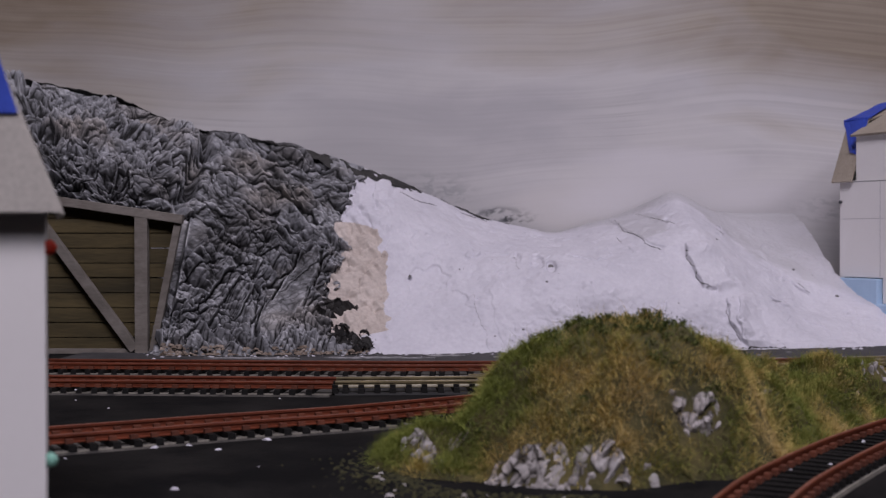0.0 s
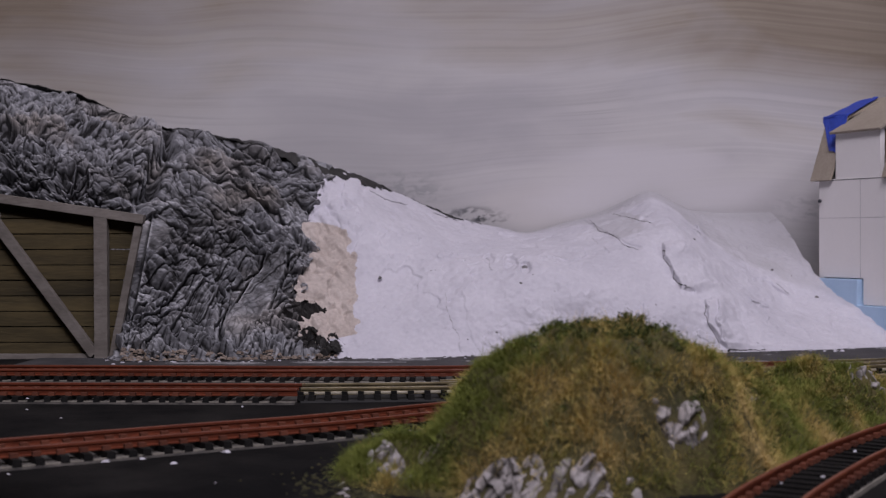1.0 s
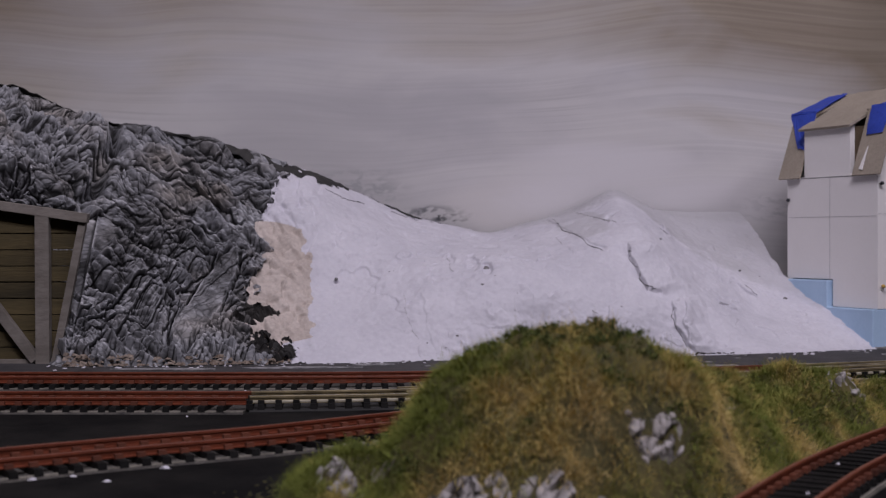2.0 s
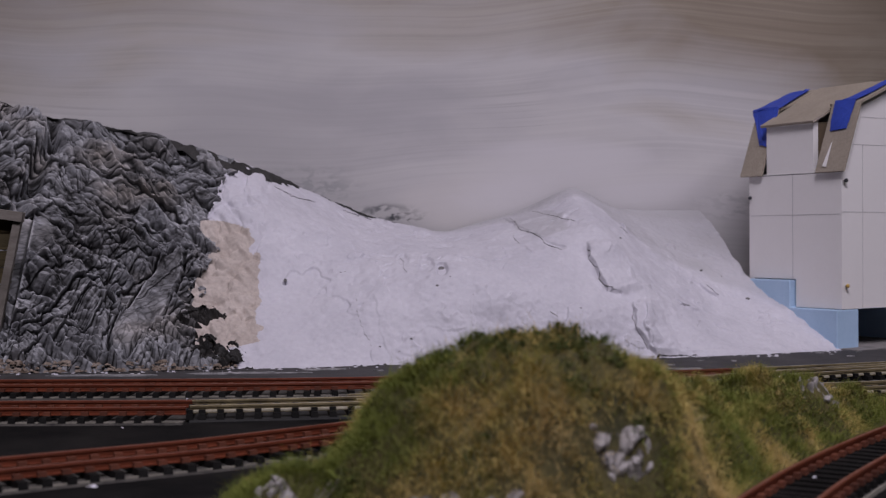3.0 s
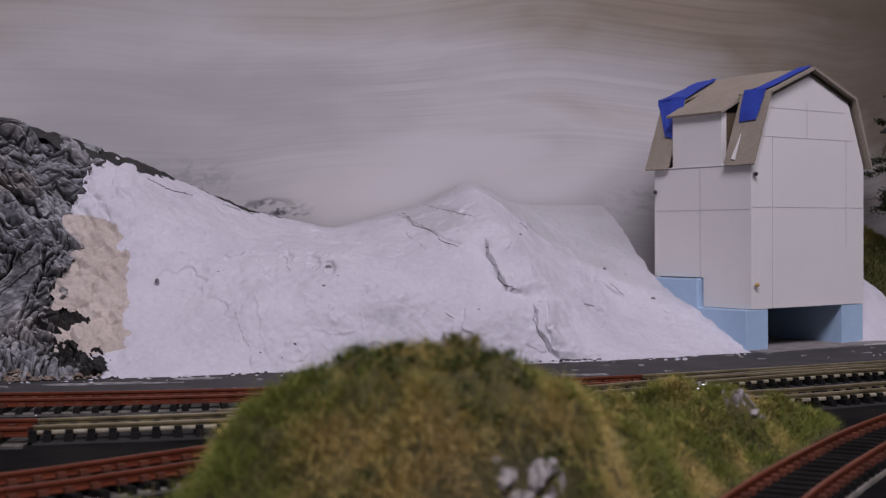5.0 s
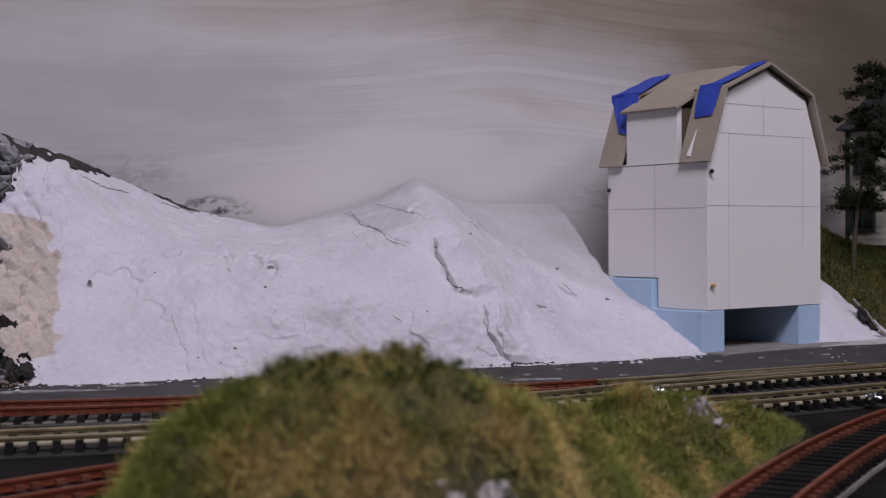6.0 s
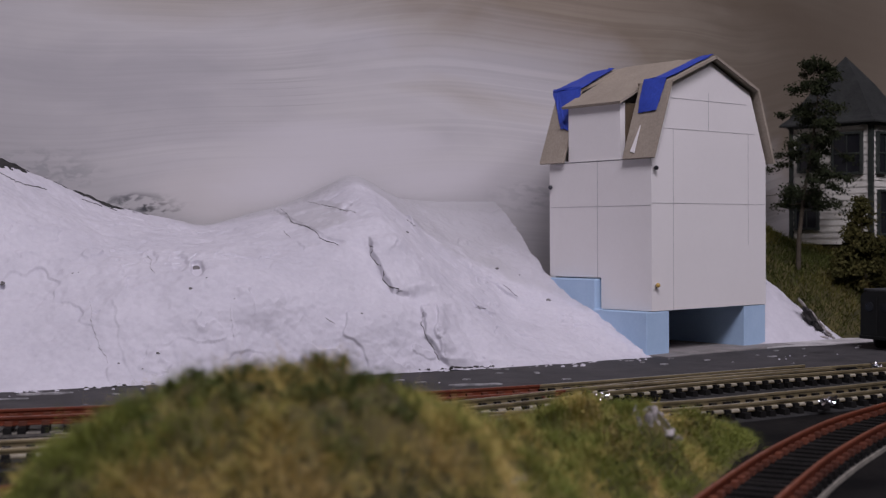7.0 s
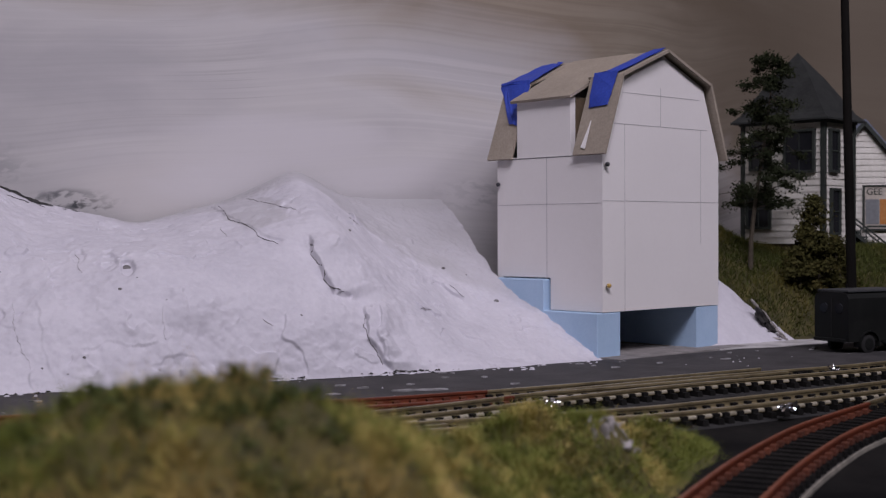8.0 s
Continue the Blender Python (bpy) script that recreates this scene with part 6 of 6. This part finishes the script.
part("wire_mould", box_bm(-0.0032, -0.0024, -0.0005, 0.0005, 0.0, 0.03), POLE_WOOD, pole)


def build_van():
    v = thing("panel_van", pose(0.1148, -0.0140, 0, 0, 0, 14), "dull black old panel van with a rounded roof", "van")
    ln, wd, z0, z1 = 0.056, 0.0215, 0.0060, 0.0290
    bm = bmesh.new()
    outline = [(0, z0), (wd, z0), (wd, z1 - 0.003), (wd - 0.0012, z1 - 0.0010), (wd - 0.004, z1), (0.004, z1), (0.0012, z1 - 0.0010), (0, z1 - 0.003)]
    rows = [[bm.verts.new((x, y, z0 + (z - z0) * s)) for y, z in outline] for x, s in ((0.0, 0.985), (0.0012, 1.0), (ln * 0.72, 1.0), (ln * 0.76, 0.97), (ln * 0.80, 0.62), (ln, 0.55))]
    for a, b in zip(rows, rows[1:]):
        for i in range(8):
            bm.faces.new((a[i], a[(i + 1) % 8], b[(i + 1) % 8], b[i]))
    bm.faces.new(rows[0])
    bm.faces.new(rows[-1][::-1])
    bmesh.ops.recalc_face_normals(bm, faces=bm.faces)
    part("body", bm, VAN_PAINT, v)
    part("roof_panel", box_bm(0.0008, ln * 0.72, 0.0012, wd - 0.0012, z1 - 0.0002, z1 + 0.0008, 0.0004), material("dark_grey_canvas", (0.035, 0.037, 0.040), (0.055, 0.057, 0.060), 120, 0.7, 0.3, 800), v, "dark grey roof panel")
    for y in (0.0030, 0.0125):
        part("rear_window", lathe_bm([(0.0024, -0.0004), (0.0026, 0.0), (0.0026, 0.0008)], 18), GLASS_DARK, v, "small round dark rear window", pose(0, y + 0.0030, 0.0212, 0, 90, 0))
    part("door_seam", box_bm(-0.0002, 0.0004, wd / 2 - 0.0002, wd / 2 + 0.0002, z0 + 0.002, z1 - 0.003), RUBBER, v)
    part("side_window", box_bm(ln * 0.62, ln * 0.74, -0.0003, 0.0005, 0.0180, 0.0240), GLASS_DARK, v, "dark cab side window")
    part("running_board", box_bm(ln * 0.38, ln * 0.74, -0.0016, 0.0010, 0.0048, 0.0058, 0.0002), VAN_PAINT, v)
    part("bumper", box_bm(-0.0018, -0.0006, 0.0010, wd - 0.0010, 0.0058, 0.0074, 0.0003), VAN_PAINT, v)
    for x in (0.0125, ln - 0.0080):
        for y, s in ((-0.0004, 1), (wd - 0.0026, -1)):
            w = part("wheel", lathe_bm([(0.0030, 0), (0.0044, 0.0004), (0.0047, 0.0015), (0.0044, 0.0026), (0.0030, 0.0030)], 20), RUBBER, v, "black rubber tyre", pose(x, y, 0.0047, -90, 0, 0))
            part("hub", lathe_bm([(0.0026, -0.0002), (0.0028, 0.0002), (0.0028, 0.0030), (0.0026, 0.0033)], 16), VAN_PAINT, w)
        fb = bmesh.new()
        for i in range(9):
            a = math.pi * i / 8
            box(fb, -0.0013, 0.0013, -0.0012, 0.0030, -0.0003, 0.0003, 0.0, pose(x + 0.0060 * math.cos(a), 0, 0.0047 + 0.0060 * math.sin(a), 0, 90 - math.degrees(a) + 0, 0) @ pose(0, 0, 0))
        part("fender", fb, VAN_PAINT, v)


build_van()


# ---- marks on the white hill ----
def hill_at(x, z):
    """The place on the white hill nearest to x and z."""
    p = HILL[0]
    return p[np.argmin((p[:, 0] - x) ** 2 + (p[:, 2] - z) ** 2)]


DARK_MARK = material("dark_mark", (0.20, 0.19, 0.19), (0.09, 0.085, 0.085), 300, 0.9, 0.4, 900)
rng = np.random.RandomState(77)
# Raised dark dots stand in for the shade inside small holes.
pits = bmesh.new()
for x, z, r in [(-0.2835, 0.0380, 0.0010), (-0.2065, 0.0438, 0.0013), (-0.0386, 0.0247, 0.0012), (-0.209, 0.0360, 0.0007), (-0.110, 0.058, 0.0007), (-0.195, 0.006, 0.0006), (-0.060, 0.040, 0.0006), (-0.222, 0.0120, 0.0006)] + [(rng.uniform(-0.27, -0.03), rng.uniform(0.004, 0.055), rng.uniform(0.0002, 0.0005)) for _ in range(9)]:
    c = hill_at(x, z)
    m = Matrix.Translation(Vector(c)) @ Vector((0, -0.8, 0.6)).to_track_quat("Z", "Y").to_matrix().to_4x4() @ Matrix.Diagonal((r * rng.uniform(1, 1.6), r, r * 0.35, 1))
    bmesh.ops.create_icosphere(pits, subdivisions=2, radius=1.0, matrix=m)
for v in pits.verts:
    v.co += Vector([noise.noise(v.co * 1800 + Vector((k * 9.0, 0, 0))) for k in range(3)]) * 0.00022
tagged(new("plaster_pits", bm_mesh("plaster_pits", pits, DARK_MARK)), "dark dots for the shade in plaster pits, and specks", "pits", kind="stuff")


CRACKS = [
    (0.00050, [(-0.1625, 0.0700), (-0.1609, 0.0632), (-0.1555, 0.0608), (-0.1515, 0.0557), (-0.1441, 0.0525)]),
    (0.00022, [(-0.1481, 0.0737), (-0.1407, 0.0702), (-0.1328, 0.0671)]),
    (0.00020, [(-0.1653, 0.0608), (-0.1653, 0.0556)]),
    (0.00040, [(-0.1067, 0.0638), (-0.1024, 0.0609)]),
    (0.00065, [(-0.1303, 0.0524), (-0.1308, 0.0473), (-0.1268, 0.0414), (-0.1268, 0.0369), (-0.1199, 0.0319)]),
    (0.00060, [(-0.1117, 0.0238), (-0.1121, 0.0156), (-0.1072, 0.0062), (-0.1052, 0.0016)]),
    (0.00080, [(-0.1052, 0.0022), (-0.0982, 0.0010), (-0.0908, 0.0008)]),
    (0.00035, [(-0.0614, 0.0324), (-0.0586, 0.0302), (-0.0555, 0.0272)]),
    (0.00025, [(-0.0858, 0.0245), (-0.0777, 0.0233)]),
    (0.00014, [(-0.2483, 0.0310), (-0.2463, 0.0205), (-0.2404, 0.0083)]),
    (0.00012, [(-0.1935, 0.0290), (-0.1925, 0.0159)]),
    (0.00020, [(-0.2270, 0.0502), (-0.2236, 0.0418)]),
    (0.00025, [(-0.1545, 0.0233), (-0.1515, 0.0207)]),
    (0.00090, [(-0.2927, 0.0868), (-0.2838, 0.0815), (-0.2720, 0.0785)]),
    (0.00070, [(-0.2576, 0.0743), (-0.2423, 0.0694)]),
]


def build_cracks():
    """Thin ragged cracks, broken here and there, the shade in them drawn as ribbons."""
    rng = np.random.RandomState(5)
    bms = [bmesh.new(), bmesh.new()]
    out = Vector((0, -0.8, 0.6))
    for width, line in CRACKS:
        bm = bms[width < 0.00032]
        q = spline(line, 0.0007)
        n = len(q)
        prev = None
        for i in range(n):
            x, z = q[i] + rng.normal(0, 0.00014, 2)
            x += 0.0012 * noise.noise(Vector((x * 330, z * 330, 5.0)))
            d = Vector((*(q[min(i + 1, n - 1)] - q[max(i - 1, 0)]), 0)).normalized()
            w = width * 0.30 * (0.3 + 1.5 * abs(noise.noise(Vector((x * 260, z * 260, 3.0))))) * min(1.0, 0.25 + 4 * min(i, n - 1 - i) / n)
            c = Vector(hill_at(x, z)) + out * 0.00035
            side = Vector((-d.y, 0.0, d.x)) * w
            here = [bm.verts.new(c - side), bm.verts.new(c + side)]
            if prev and noise.noise(Vector((x * 180, z * 180, 9.0))) > -0.38:
                bm.faces.new((prev[0], prev[1], here[1], here[0]))
            prev = here
    for bm, name, mat, label in ((bms[0], "plaster_cracks", DARK_MARK, "thin cracks in the white plaster, their shade drawn dark"), (bms[1], "hairline_cracks", material("pale_crack_tone", (0.42, 0.40, 0.40), (0.28, 0.27, 0.27), 300, 0.9, 0.3, 900), "faint grey hairlines in the white plaster")):
        bmesh.ops.delete(bm, geom=[v for v in bm.verts if not v.link_faces], context="VERTS")
        r = bmesh.ops.extrude_face_region(bm, geom=bm.faces[:])
        bmesh.ops.translate(bm, vec=-out * 0.0009, verts=[v for v in r["geom"] if isinstance(v, bmesh.types.BMVert)])
        bmesh.ops.recalc_face_normals(bm, faces=bm.faces)
        tagged(new(name, bm_mesh(name, bm, mat)), label, "cracks", kind="stuff")


build_cracks()
